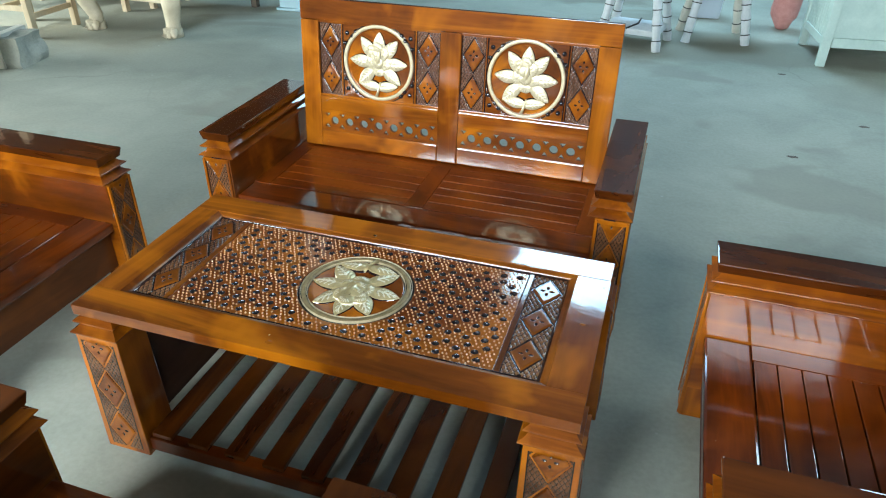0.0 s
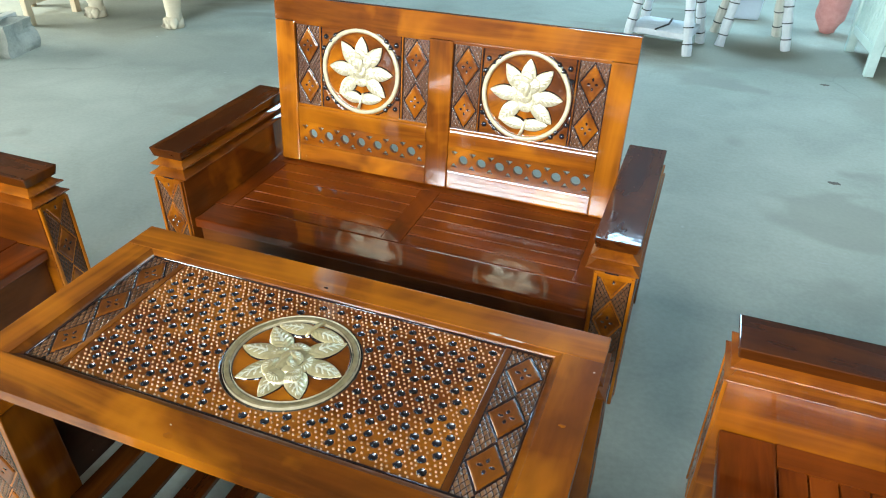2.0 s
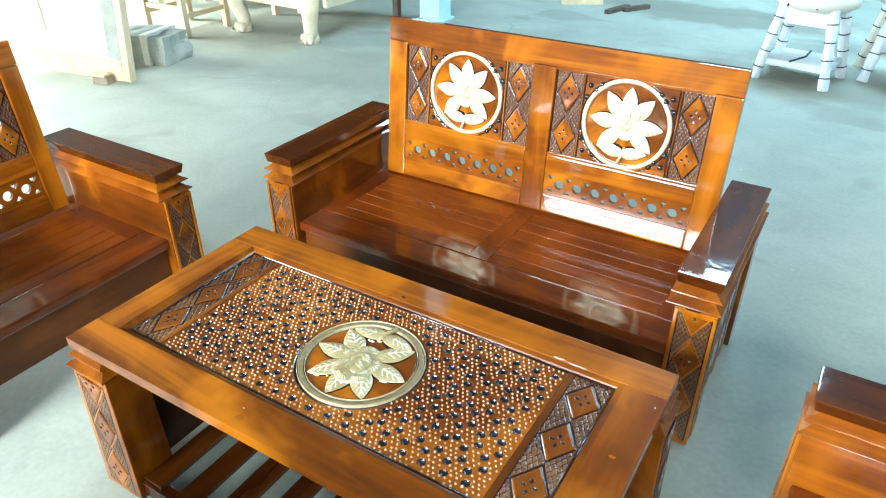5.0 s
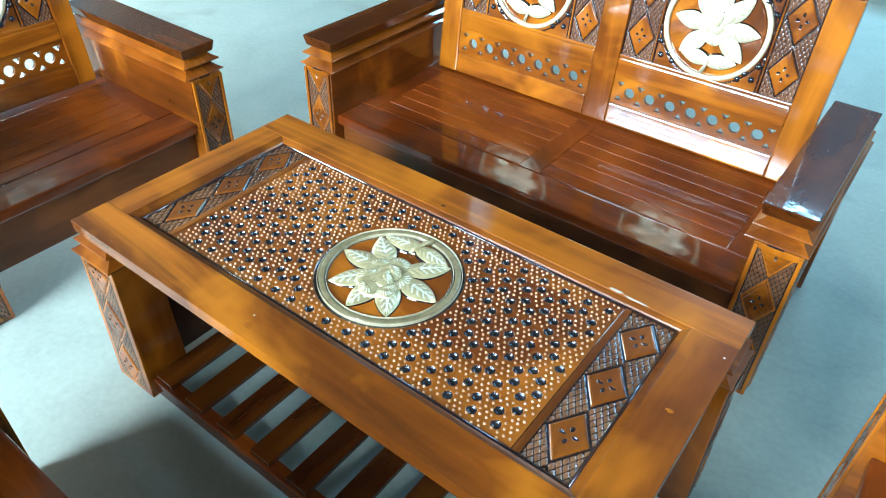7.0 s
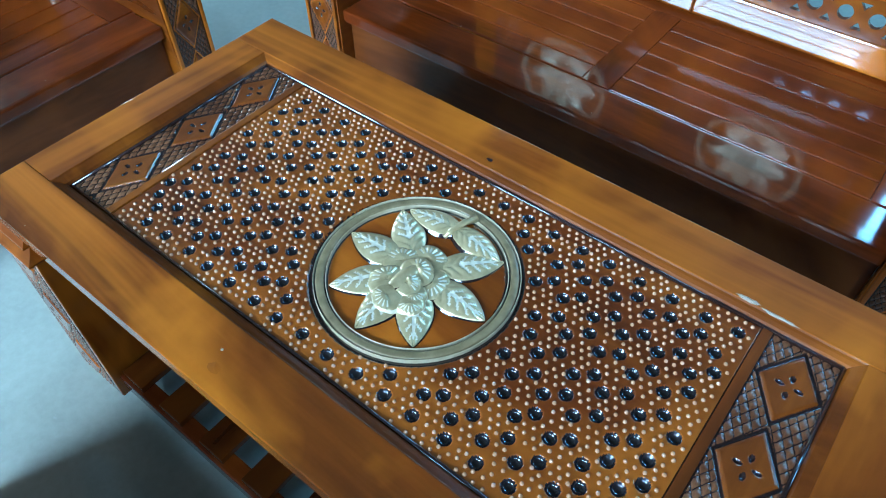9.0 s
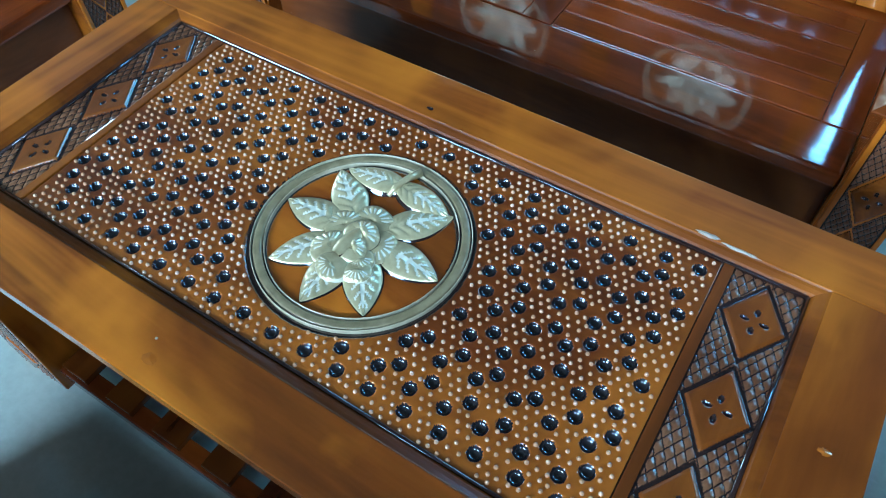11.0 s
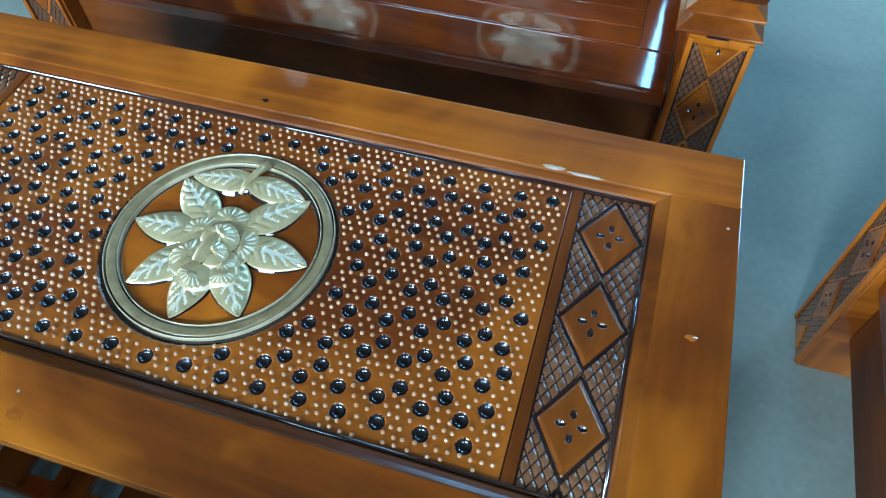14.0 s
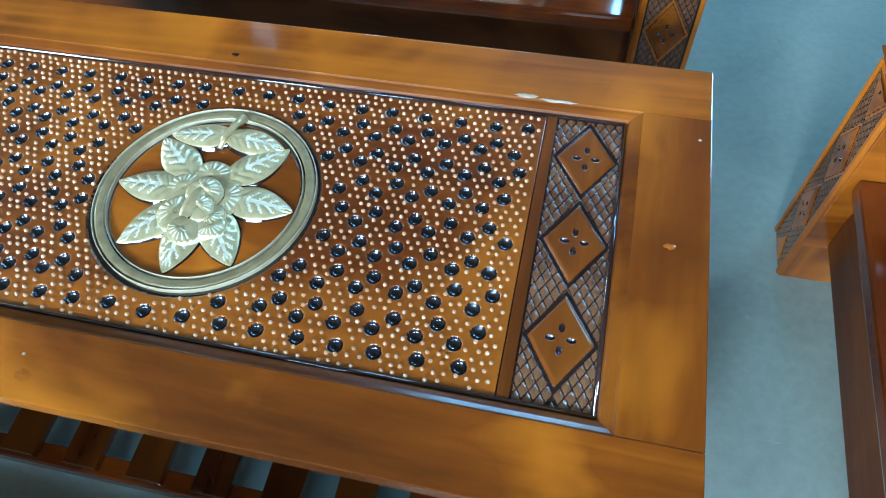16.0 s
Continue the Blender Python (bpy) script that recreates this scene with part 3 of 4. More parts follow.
def seating(name, seats, inner, place, label, category, group):
    """A carved teak seat: local x across, y from front to back, resting on z = 0."""
    thing = new(name)
    thing.matrix_basis = place
    tagged(thing, label, category, group)
    half = inner / 2
    for s in (-1, 1):
        def span(a, b):
            return (half + a, half + b) if s > 0 else (-half - b, -half - a)
        for k in range(3):
            z = ARM_TOP - 0.029 * k
            grow = (0.002, 0.005, 0.010)[k]
            a, b = span(0.0 - grow, ARM + grow)
            if k == 0:
                part("arm_cap", box(a, b, -grow, DEPTH + grow, z - 0.0285, z, 0.004, inset=0.006, rounds=3), cap_wood, thing, "reddish varnished arm top, darkened for the low light")
            else:
                d = 0.023
                part("arm_slab", coved(a + d, b - d, -grow + d, DEPTH + grow - d, z - 0.0285, z, d), board_wood, thing)
        # solid dark block that paints the shade inside a slot
        part("slot", box((span(0, ARM)[0] + span(0, ARM)[1]) / 2 - 0.016, (span(0, ARM)[0] + span(0, ARM)[1]) / 2 + 0.016, -0.0085, 0.012, ARM_TOP - 0.0845, ARM_TOP - 0.0785, 0.0008), hollow, thing, "dark block for the shaded slot in the lowest slab")
        a, b = span(0.012, ARM + 0.003)
        front = part("front_post", box(a, b, -0.002, 0.084, 0.0, ARM_TOP - 0.087, 0.003), wood["z"], thing, "post with carved diamonds and hatching")
        mid = (a + b) / 2
        again("carved_panel", POST_PANEL, front, Matrix.Translation((mid, -0.0035, 0.2)) @ Matrix.Rotation(radians(90), 4, "X"))
        again("carved_panel", POST_PANEL, front, Matrix.Translation(((b + 0.0015) if s > 0 else (a - 0.0015), 0.045, 0.2)) @ Matrix.Rotation(radians(90 * s), 4, "Z") @ Matrix.Rotation(radians(90), 4, "X"))
        for u0, u1 in ((a, a + 0.008), (b - 0.008, b)):
            part("post_edge", box(u0, u1, -0.0065, -0.0015, 0.006, ARM_TOP - 0.09, 0.0015), wood["z"], front)
        part("rear_post", box(a, b, DEPTH - 0.085, DEPTH - 0.006, 0.0, ARM_TOP - 0.087, 0.003), wood["z"], thing)
        a, b = span(0.009, 0.030)
        part("inner_arm_board", box(a, b, 0.0005, DEPTH - 0.083, 0.10, ARM_TOP - 0.088, 0.002), board_wood, thing)
        a, b = span(ARM - 0.022, ARM - 0.008)
        outer = part("outer_arm_board", box(a, b, 0.082, DEPTH - 0.083, 0.05, ARM_TOP - 0.088, 0.002), wood["y"], thing)
        for k in range(4):
            y = 0.125 + 0.083 * k
            again("carved_panel", POST_PANEL, outer, Matrix.Translation((s * (half + ARM - 0.007), y, 0.22)) @ Matrix.Rotation(radians(90 * s), 4, "Z") @ Matrix.Rotation(radians(90), 4, "X"))
    # seat: front rail, side rails, cross rails and slats
    part("front_rail", box(-half - 0.008, half + 0.008, 0.012, 0.118, SEAT_TOP - 0.03, SEAT_TOP, 0.006), seat_wood["x"], thing)
    part("apron", box(-half - 0.008, half + 0.008, 0.034, 0.054, 0.11, SEAT_TOP - 0.03, 0.003), apron_wood, thing)
    part("rear_rail", box(-half - 0.008, half + 0.008, 0.436, 0.53, SEAT_TOP - 0.03, SEAT_TOP - 0.001, 0.003), seat_wood["x"], thing)
    edges = [-half] + [(k / seats - 0.5) * inner for k in range(1, seats)] + [half]
    for n, x in enumerate(edges):
        w0 = 0.008 if n == 0 else 0.03
        w1 = 0.008 if n == seats else 0.03
        if n == 0:
            w1 = 0.05
        if n == seats:
            w0 = 0.05
        part("seat_rail", box(x - w0, x + w1, 0.1182, 0.4358, SEAT_TOP - 0.03, SEAT_TOP, 0.0012), seat_wood["y"], thing)
    for n in range(seats):
        a = edges[n] + (0.0504 if n == 0 else 0.0304)
        b = edges[n + 1] - (0.0504 if n == seats - 1 else 0.0304)
        for k in range(6):
            y = 0.121 + 0.0525 * k
            part("slat", box(a, b, y, y + 0.0495, SEAT_TOP - 0.02, SEAT_TOP - 0.0005, 0.0021, rounds=4), seat_wood["x"], thing)
    for x in (-half * 0.55, half * 0.55):
        part("bearer", box(x - 0.02, x + 0.02, 0.05, 0.5, SEAT_TOP - 0.075, SEAT_TOP - 0.031, 0.003), shaded_wood["y"], thing)
    part("rear_apron", box(-half, half, 0.5, 0.52, 0.11, SEAT_TOP - 0.031, 0.003), seat_wood["x"], thing)
    # back, leaning a little; u across, v up the slope, w toward the sitter
    lean = Matrix.Translation((0, 0.462, SEAT_TOP + 0.004)) @ Matrix.Rotation(radians(90 - 5.7), 4, "X")
    wide = half - 0.013

    def back(kind, u0, u1, v0, v1, w0, w1, mat, text="", bevel=0.004):
        ob = part(kind, box(u0, u1, v0, v1, w0, w1, bevel), mat, thing, text)
        ob.matrix_basis = lean
        return ob

    centres = [-0.263, 0.263] if seats == 2 else [0.0]
    pw = 0.226
    stiles = [(-wide, centres[0] - pw)]
    if seats == 2:
        stiles.append((centres[0] + pw, centres[1] - pw))
    stiles.append((centres[-1] + pw, wide))
    for u0, u1 in stiles:
        back("back_stile", u0, u1, 0.0, 0.455, -0.03, 0.0, wood["y"])
    back("top_rail", -wide, wide, 0.456, 0.527, -0.03, 0.0, wood["x"], "", 0.0025)
    for c in centres:
        back("bottom_rail", c - pw, c + pw, 0.0, 0.06, -0.03, -0.0005, wood["x"])
        back("middle_rail", c - pw, c + pw, 0.138, 0.19, -0.03, -0.0005, wood["x"])
        fret = pierced("fret", [(-pw, -0.039), (pw, -0.039), (pw, 0.039), (-pw, 0.039)], fret_holes(pw, 0.0, 7, 0.0585), 0.014, wood["x"], thing)
        fret.matrix_basis = lean @ Matrix.Translation((c, 0.099, -0.013))
        tagged(fret, "pierced board with a row of round holes")
        again("carved_ground", MEDALLION_GROUND, thing, lean @ Matrix.Translation((c, 0.323, -0.007)))
        back("back_board", c - pw, c + pw, 0.19, 0.456, -0.026, -0.013, wood["y"])
        for s in (-1, 1):
            again("diamond_strip", SIDE_STRIP, thing, lean @ Matrix.Translation((c + s * 0.183, 0.323, -0.008)))
            back("bead", *sorted((c + s * 0.1365, c + s * 0.1405)), 0.198, 0.448, -0.012, -0.0045, wood["y"], "", 0.001)
        for v0, v1 in ((0.190, 0.198), (0.448, 0.456)):
            back("moulding", c - pw, c + pw, v0, v1, -0.014, -0.003, wood["x"], "", 0.0015)
        band = part("medallion_ring", ring(0.1185, 0.131, 0.006), bright_ring, thing, "pale gold ring", True)
        band.matrix_basis = lean @ Matrix.Translation((c, 0.326, -0.007))
        flower(thing, lean @ Matrix.Translation((c, 0.326, -0.008)) @ Matrix.Rotation(math.pi, 4, "Z"), lit_gold)
        for sx in (-1, 1):
            for sy in (-1, 1):
                for x, y in ((0.118, 0.097), (0.098, 0.087), (0.085, 0.104), (0.125, 0.062)):
                    again("stud", STUD, thing, lean @ Matrix.Translation((c + sx * x, 0.323 + sy * y, -0.007)))
    return thing


seating("sofa", 2, 1.14, pose(-0.11, 0.55, 0), "varnished teak two-seat sofa with gold carved roses", "sofa", "")
seating("armchair", 1, 0.59, pose(-0.935, -0.028, 0, 0, 0, 90), "varnished teak armchair with a carved back", "chair", "armchairs of the set")
seating("armchair", 1, 0.59, pose(0.775, -0.02, 0, 0, 0, -90), "varnished teak armchair with stepped arm slabs", "chair", "armchairs of the set")
seating("armchair", 1, 0.59, pose(-0.085, -0.545, 0, 0, 0, 180), "varnished teak armchair facing the coffee table", "chair", "armchairs of the set")


# ---- coffee table ----
TOP = 0.44
PANEL = TOP - 0.012
HOLE = 0.0080
MEDALLION = (0.002, -0.002)
FIELD = (-0.381, 0.367, -0.172, 0.178)


def hole_places():
    rng = random.Random(5)
    x0, x1, y0, y1 = FIELD
    out = []
    for j in range(-1, 11):
        for i in range(-2, 21):
            x, y = x0 + 0.041 * i + 0.010 * (j % 4), y0 + 0.012 + 0.0405 * j
            for sx, sy in ((-0.0095, -0.0075), (0.0095, 0.0075)):
                px, py = x + sx + rng.uniform(-0.0025, 0.0025), y + sy + rng.uniform(-0.0022, 0.0022)
                if x0 + 0.011 < px < x1 - 0.011 and y0 + 0.007 < py < y1 - 0.010 and math.hypot(px - MEDALLION[0], py - MEDALLION[1]) > 0.143:
                    out.append((px, py))
    return out


HOLES = hole_places()


def field_shape(x, y):
    """Beaded ground: bowls pressed into a level sheet, sunk under the medallion."""
    cx, cy = (FIELD[0] + FIELD[1]) / 2, (FIELD[2] + FIELD[3]) / 2
    h, ix = np.zeros_like(x), np.zeros(x.shape, int)
    step_x, step_y = abs(x[0, 1] - x[0, 0]), abs(y[1, 0] - y[0, 0])
    for px, py in HOLES:
        px, py = px - cx, py - cy
        i0, i1 = int((px - 0.012 - x[0, 0]) / step_x), int((px + 0.012 - x[0, 0]) / step_x) + 2
        j0, j1 = int((py - 0.012 - y[0, 0]) / step_y), int((py + 0.012 - y[0, 0]) / step_y) + 2
        w = (slice(max(j0, 0), j1), slice(max(i0, 0), i1))
        r = np.hypot(x[w] - px, y[w] - py) / HOLE
        h[w] = np.where(r < 1, -0.0062 * np.sqrt(np.clip(1 - r * r, 0, 1)), h[w])
        ix[w] = np.where(r < 1.0, 1, ix[w])
    r = np.hypot(x + cx - MEDALLION[0], y + cy - MEDALLION[1])
    h, ix = np.where(r < 0.112, -0.002, h), np.where(r < 0.112, 2, ix)
    line = (r > 0.1085) & (r < 0.1325)
    h, ix = np.where(line, -0.003, h), np.where(line, 3, ix)
    rim = (x < x.min() + 0.0025) | (x > x.max() - 0.0025) | (y < y.min() + 0.0025) | (y > y.max() - 0.0025)
    return np.where(rim, -0.002, h), np.where(rim, 3, ix)


def coffee_table():
    table = new("coffee_table")
    tagged(table, "varnished teak coffee table with a beaded carved top", "table")
    L, W = 0.551, 0.271
    rx0, rx1, ry0, ry1 = -0.485, 0.474, -0.194, 0.193
    for y0, y1 in ((ry1, W), (-W, ry0)):
        part("top_board", box(-L, L, y0, y1, TOP - 0.026, TOP, 0.0014), wood["x"], table)
    for x0, x1 in ((-L, rx0), (rx1, L)):
        part("end_board", box(x0, x1, ry0 + 0.0005, ry1 - 0.0005, TOP - 0.026, TOP - 0.0003, 0.0008), wood["y"], table)
    part("underside", box(rx0 - 0.01, rx1 + 0.01, ry0 - 0.01, ry1 + 0.01, TOP - 0.040, TOP - 0.0265, 0.001), shaded_wood["x"], table)
    # rounded step down from the frame to the carved panel
    px0, px1, py0, py1 = -0.468, 0.457, -0.178, 0.181
    bm = bmesh.new()
    rows = []
    for s, z in ((0.0, 0.0), (0.12, -0.0015), (0.4, -0.003), (0.75, -0.006), (0.92, -0.010), (1.0, -0.014)):
        a, b = rx0 + (px0 - rx0) * s, rx1 + (px1 - rx1) * s
        c, d = ry0 + (py0 - ry0) * s, ry1 + (py1 - ry1) * s
        rows.append([bm.verts.new((x, y, TOP - 0.0008 + z)) for x, y in ((a, c), (b, c), (b, d), (a, d))])
    for p, q in zip(rows, rows[1:]):
        for k in range(4):
            bm.faces.new((p[k], p[(k + 1) % 4], q[(k + 1) % 4], q[k]))
    part("moulding", bm, mould_wood, table, "dark varnished moulding round the carved panel")
    # thin glossy bead where the moulding meets the panel
    bx0, bx1, by0, by1 = px0 + 0.001, px1 - 0.001, py0 + 0.001, py1 - 0.001
    for ends in (((bx0, by0), (bx1, by0)), ((bx1, by0), (bx1, by1)), ((bx1, by1), (bx0, by1)), ((bx0, by1), (bx0, by0))):
        part("panel_bead", tube([(x, y, PANEL + 0.0004) for x, y in ends], [0.0029, 0.0029], 12), groove, table, "thin dark glossy bead", True)
    fx0, fx1 = FIELD[:2]
    field = again("carved_field", relief("carved_field", fx1 - fx0, py1 - py0, 0.00125, field_shape, [beaded, hollow, wood["x"], groove]), table, Matrix.Translation(((fx0 + fx1) / 2, (py0 + py1) / 2, PANEL)))
    tagged(field, "beaded ground with rows of dark round hollows")
    for x0, x1, c in ((px0, fx0 - 0.010, 0), (fx1 + 0.010, px1, 1)):
        w = x1 - x0
        strip = relief("diamond_strip", w, py1 - py0, 0.001, diamonds(w, 0.1135, 0.006, 0.0112), [diamond_wood, groove, hatch])
        again("diamond_strip", strip, table, Matrix.Translation(((x0 + x1) / 2, (py0 + py1) / 2, PANEL - 0.0005)))
    for x in (fx0 - 0.005, fx1 + 0.005):
        part("fillet", box(x - 0.0062, x + 0.0062, py0, py1, PANEL - 0.004, PANEL + 0.0018, 0.0018), diamond_wood, table)
    mx, my = MEDALLION
    band = part("medallion_ring", ring(0.1142, 0.1246, 0.0025), brass, table, "dull gold ring", True)
    band.location = (mx, my, PANEL)
    # highlights along the ring's edges, painted as thin bright rims
    for r0, r1 in ((0.1112, 0.1122), (0.1264, 0.1275)):
        edge = part("ring_edge", ring(r0, r1, 0.0030), bright_ring, table, "thin edge of the ring, painted bright as a highlight", True)
        edge.location = (mx, my, PANEL)
    flower(table, Matrix.Translation((mx, my, PANEL - 0.002)), gold)
    # legs with stepped slabs, each leg a little wider at its foot
    for sx in (-1, 1):
        for sy in (-1, 1):
            def corner(x_in, x_out, y_in, y_out):
                xs, ys = sorted((sx * x_in, sx * x_out)), sorted((sy * y_in, sy * y_out))
                return (*xs, *ys)
            part("leg_slab", coved(*corner(0.466, 0.540, 0.195, 0.259), TOP - 0.0515, TOP - 0.026, 0.017), wood["x"], table)
            part("leg_slab", coved(*corner(0.462, 0.545, 0.190, 0.264), TOP - 0.078, TOP - 0.0525, 0.020), wood["x"], table)
            leg = part("leg", box(*corner(0.452, 0.562, 0.185, 0.274), 0.012, TOP - 0.078, 0.003, inset=-0.006), wood["z"], table, "leg with carved diamonds and hatching")
            part("foot", box(*corner(0.47, 0.545, 0.2, 0.26), 0.0, 0.012, 0.001), strap_mat, leg)
            again("carved_panel", LEG_PANEL, leg, Matrix.Translation((sx * 0.507, sy * 0.2785, 0.012 + (TOP - 0.09) / 2)) @ Matrix.Rotation(0 if sy < 0 else math.pi, 4, "Z") @ Matrix.Rotation(radians(90 - 1.0), 4, "X"))
            again("carved_panel", LEG_PANEL, leg, Matrix.Translation((sx * 0.5665, sy * 0.2295, 0.012 + (TOP - 0.09) / 2)) @ Matrix.Rotation(radians(90 * sx), 4, "Z") @ Matrix.Rotation(radians(90 - 1.0), 4, "X") @ Matrix.Diagonal((0.85, 1, 1, 1)))
    for s in (-1, 1):
        side = part("side_board", box(*sorted((s * 0.492, s * 0.512)), -0.184, 0.184, 0.04, TOP - 0.041, 0.002), shaded_wood["y"], table, "side board coloured dark for the shade")
        for k in (-1, 0, 1):
            again("carved_panel", LEG_PANEL, side, Matrix.Translation((s * 0.513, k * 0.1, 0.012 + (TOP - 0.09) / 2)) @ Matrix.Rotation(radians(90 * s), 4, "Z") @ Matrix.Rotation(radians(90), 4, "X"))
    for y0, y1 in ((-0.268, -0.238), (0.238, 0.268)):
        part("lower_rail", box(-0.452, 0.452, y0, y1, 0.022, 0.062, 0.003), seat_wood["x"], table)
    for k in range(9):
        x = -0.415 + 0.1 * k
        # slats take the arm-top wood, whose colour holds the shade under the table
        part("shelf_slat", box(x - 0.027, x + 0.027, -0.262, 0.262, 0.0622, 0.076, 0.002), cap_wood, table)
    # studs round every hollow
    rng = random.Random(9)
    places = []
    pitch = 0.0107
    for j in range(int((py1 - py0) / (pitch * 0.87))):
        for i in range(int((fx1 - fx0) / pitch)):
            x = fx0 + pitch * (i + 0.5 + 0.5 * (j % 2)) + rng.uniform(-0.0014, 0.0014)
            y = py0 + 0.87 * pitch * (j + 0.7) + rng.uniform(-0.0014, 0.0014)
            if not (fx0 + 0.006 < x < fx1 - 0.006 and py0 + 0.006 < y < py1 - 0.006) or math.hypot(x - mx, y - my) < 0.1355:
                continue
            if all(math.hypot(x - p[0], y - p[1]) > 0.0108 for p in HOLES):
                places.append((x, y))
    places.sort(key=lambda p: math.hypot(p[0] - 0.25, p[1] + 0.05))
    for x, y in places[:300]:
        again("stud", BEAD, table, Matrix.Translation((x, y, PANEL)))
    co, faces = [], []
    base = np.array([v.co for v in BEAD.vertices])
    polys = [list(p.vertices) for p in BEAD.polygons]
    for x, y in places[300:]:
        n = len(co)
        co.extend((base + (x, y, PANEL)).tolist())
        faces.extend([[n + k for k in p] for p in polys])
    me = bpy.data.meshes.new("studs")
    me.from_pydata(co, [], faces)
    me.materials.append(studded)
    me.polygons.foreach_set("use_smooth", [True] * len(me.polygons))
    rest = new("studs", me)
    rest.parent = table
    tagged(rest, "small rounded studs", "", "", "stuff")
    return table


LEG_PANEL = relief("carved_panel", 0.088, 0.32, 0.0014, diamonds(0.088, 0.126, 0.022), CARVED)
BEAD = dome_mesh("stud", 0.0025, 0.0031, studded, 8)
coffee_table()


# ---- worn places on the table top ----
def worn_patch(name, x, y, z, length, width, mat, label, seed):
    """A thin uneven flake lying on the varnish."""
    rng = random.Random(seed)
    bm = bmesh.new()
    rim = [bm.verts.new((length / 2 * math.cos(a) * rng.uniform(0.7, 1.1), width / 2 * math.sin(a) * rng.uniform(0.6, 1.1), 0)) for a in np.linspace(0, 2 * math.pi, 18, endpoint=False)]
    top = bm.verts.new((0, 0, 0.0012))
    for k in range(18):
        bm.faces.new((rim[k], rim[(k + 1) % 18], top))
    ob = finish(name, bm, mat)
    ob.location = (x, y, z)
    return tagged(ob, label, "mark")


chipped = plain("chipped varnish", (0.35, 0.25, 0.16), (0.62, 0.5, 0.38), 60.0, 0.4, 0.5)
pale_stain = varnished("yellowish spots in the varnish", ALONG["x"], (0.22, 0.058, 0.0015), (0.31, 0.092, 0.002), (0.43, 0.145, 0.004))
worn_patch("varnish_chip", 0.338, 0.196, TOP + 0.0002, 0.03, 0.009, chipped, "pale chip in the varnish of the coffee table", 1)
worn_patch("varnish_chip", 0.375, 0.193, TOP + 0.0002, 0.045, 0.006, chipped, "pale chip in the varnish of the coffee table", 2)
worn_patch("pale_spot", 0.512, 0.012, TOP + 0.0002, 0.014, 0.009, pale_stain, "small yellowish spot in the coffee table", 7)
worn_patch("pale_spot", -0.08, -0.246, TOP + 0.0002, 0.022, 0.014, pale_stain, "small yellowish spot in the coffee table", 8)
worn_patch("paint_speck", -0.091, -0.226, TOP + 0.0002, 0.004, 0.004, chipped, "tiny pale speck on the coffee table", 9)
worn_patch("paint_speck", 0.538, 0.16, TOP + 0.0002, 0.004, 0.004, chipped, "tiny pale speck on the coffee table", 10)
worn_patch("wood_knot", -0.04, 0.207, TOP + 0.0002, 0.011, 0.007, groove, "small dark knot in the coffee table", 3)


# ---- things further off on the workshop floor ----
def thing(name, label, category, place=None, group=""):
    ob = new(name)
    if place is not None:
        ob.matrix_basis = place
    return tagged(ob, label, category, group)


def paw_bench():
    """Unfinished carved bench: bowed legs that end in lion paws, with an apron and a seat."""
    b = thing("carved_bench", "unfinished pale wooden bench with lion-paw legs", "bench", pose(-3.05, 3.28, 0, 0, 0, -2))
    for x, y in ((-0.32, -0.34), (0.34, -0.32)):
        s = 1 if x > 0 else -1
        leg = part("leg", tube([(x - 0.02 * s, y, 0.44), (x + 0.035 * s, y - 0.03, 0.32), (x + 0.03 * s, y - 0.03, 0.2), (x - 0.002 * s, y - 0.005, 0.10), (x, y - 0.01, 0.045)], [0.074, 0.074, 0.06, 0.05, 0.052], 14), paw_wood, b, "bowed carved leg", True)
        bm = bmesh.new()
        for k in (-1.2, -0.4, 0.4, 1.2):
            a = -math.pi / 2 + k * 0.5
            tube([(x + 0.02 * math.cos(a), y - 0.01 + 0.02 * math.sin(a), 0.05), (x + 0.06 * math.cos(a), y - 0.01 + 0.06 * math.sin(a), 0.04), (x + 0.085 * math.cos(a), y - 0.01 + 0.085 * math.sin(a), 0.012)], [0.033, 0.029, 0.013], 8, bm)
        tube([(x, y, 0.06), (x, y, 0.0)], [0.05, 0.055], 12, bm)
        part("paw", bm, paw_wood, leg, "", True)
    for x, y in ((-0.49, 0.14), (-0.36, 0.30)):
        part("rear_leg", box(x - 0.022, x + 0.022, y - 0.022, y + 0.022, 0.0, 0.458, 0.004), raw_wood, b, "straight squared leg")
    # unseen rear leg and rear apron, coloured dark for the shade behind the bench
    part("rear_leg", box(0.34, 0.39, 0.62, 0.67, 0.0, 0.458, 0.004), dark_wood, b, "unseen squared leg coloured dark for the shade")
    part("front_apron", box(-0.4, 0.4, -0.36, -0.32, 0.225, 0.459, 0.012), paw_wood, b)
    part("rear_apron", box(-0.5, 0.5, 0.70, 0.74, 0.25, 0.459, 0.012), dark_wood, b)
    for x in (-0.56, 0.46):
        part("side_apron", box(x, x + 0.04, -0.318, 0.698, 0.25, 0.459, 0.012), paw_wood, b)
    part("seat", box(-0.6, 0.62, -0.39, 0.80, 0.46, 0.50, 0.012), paw_wood, b)


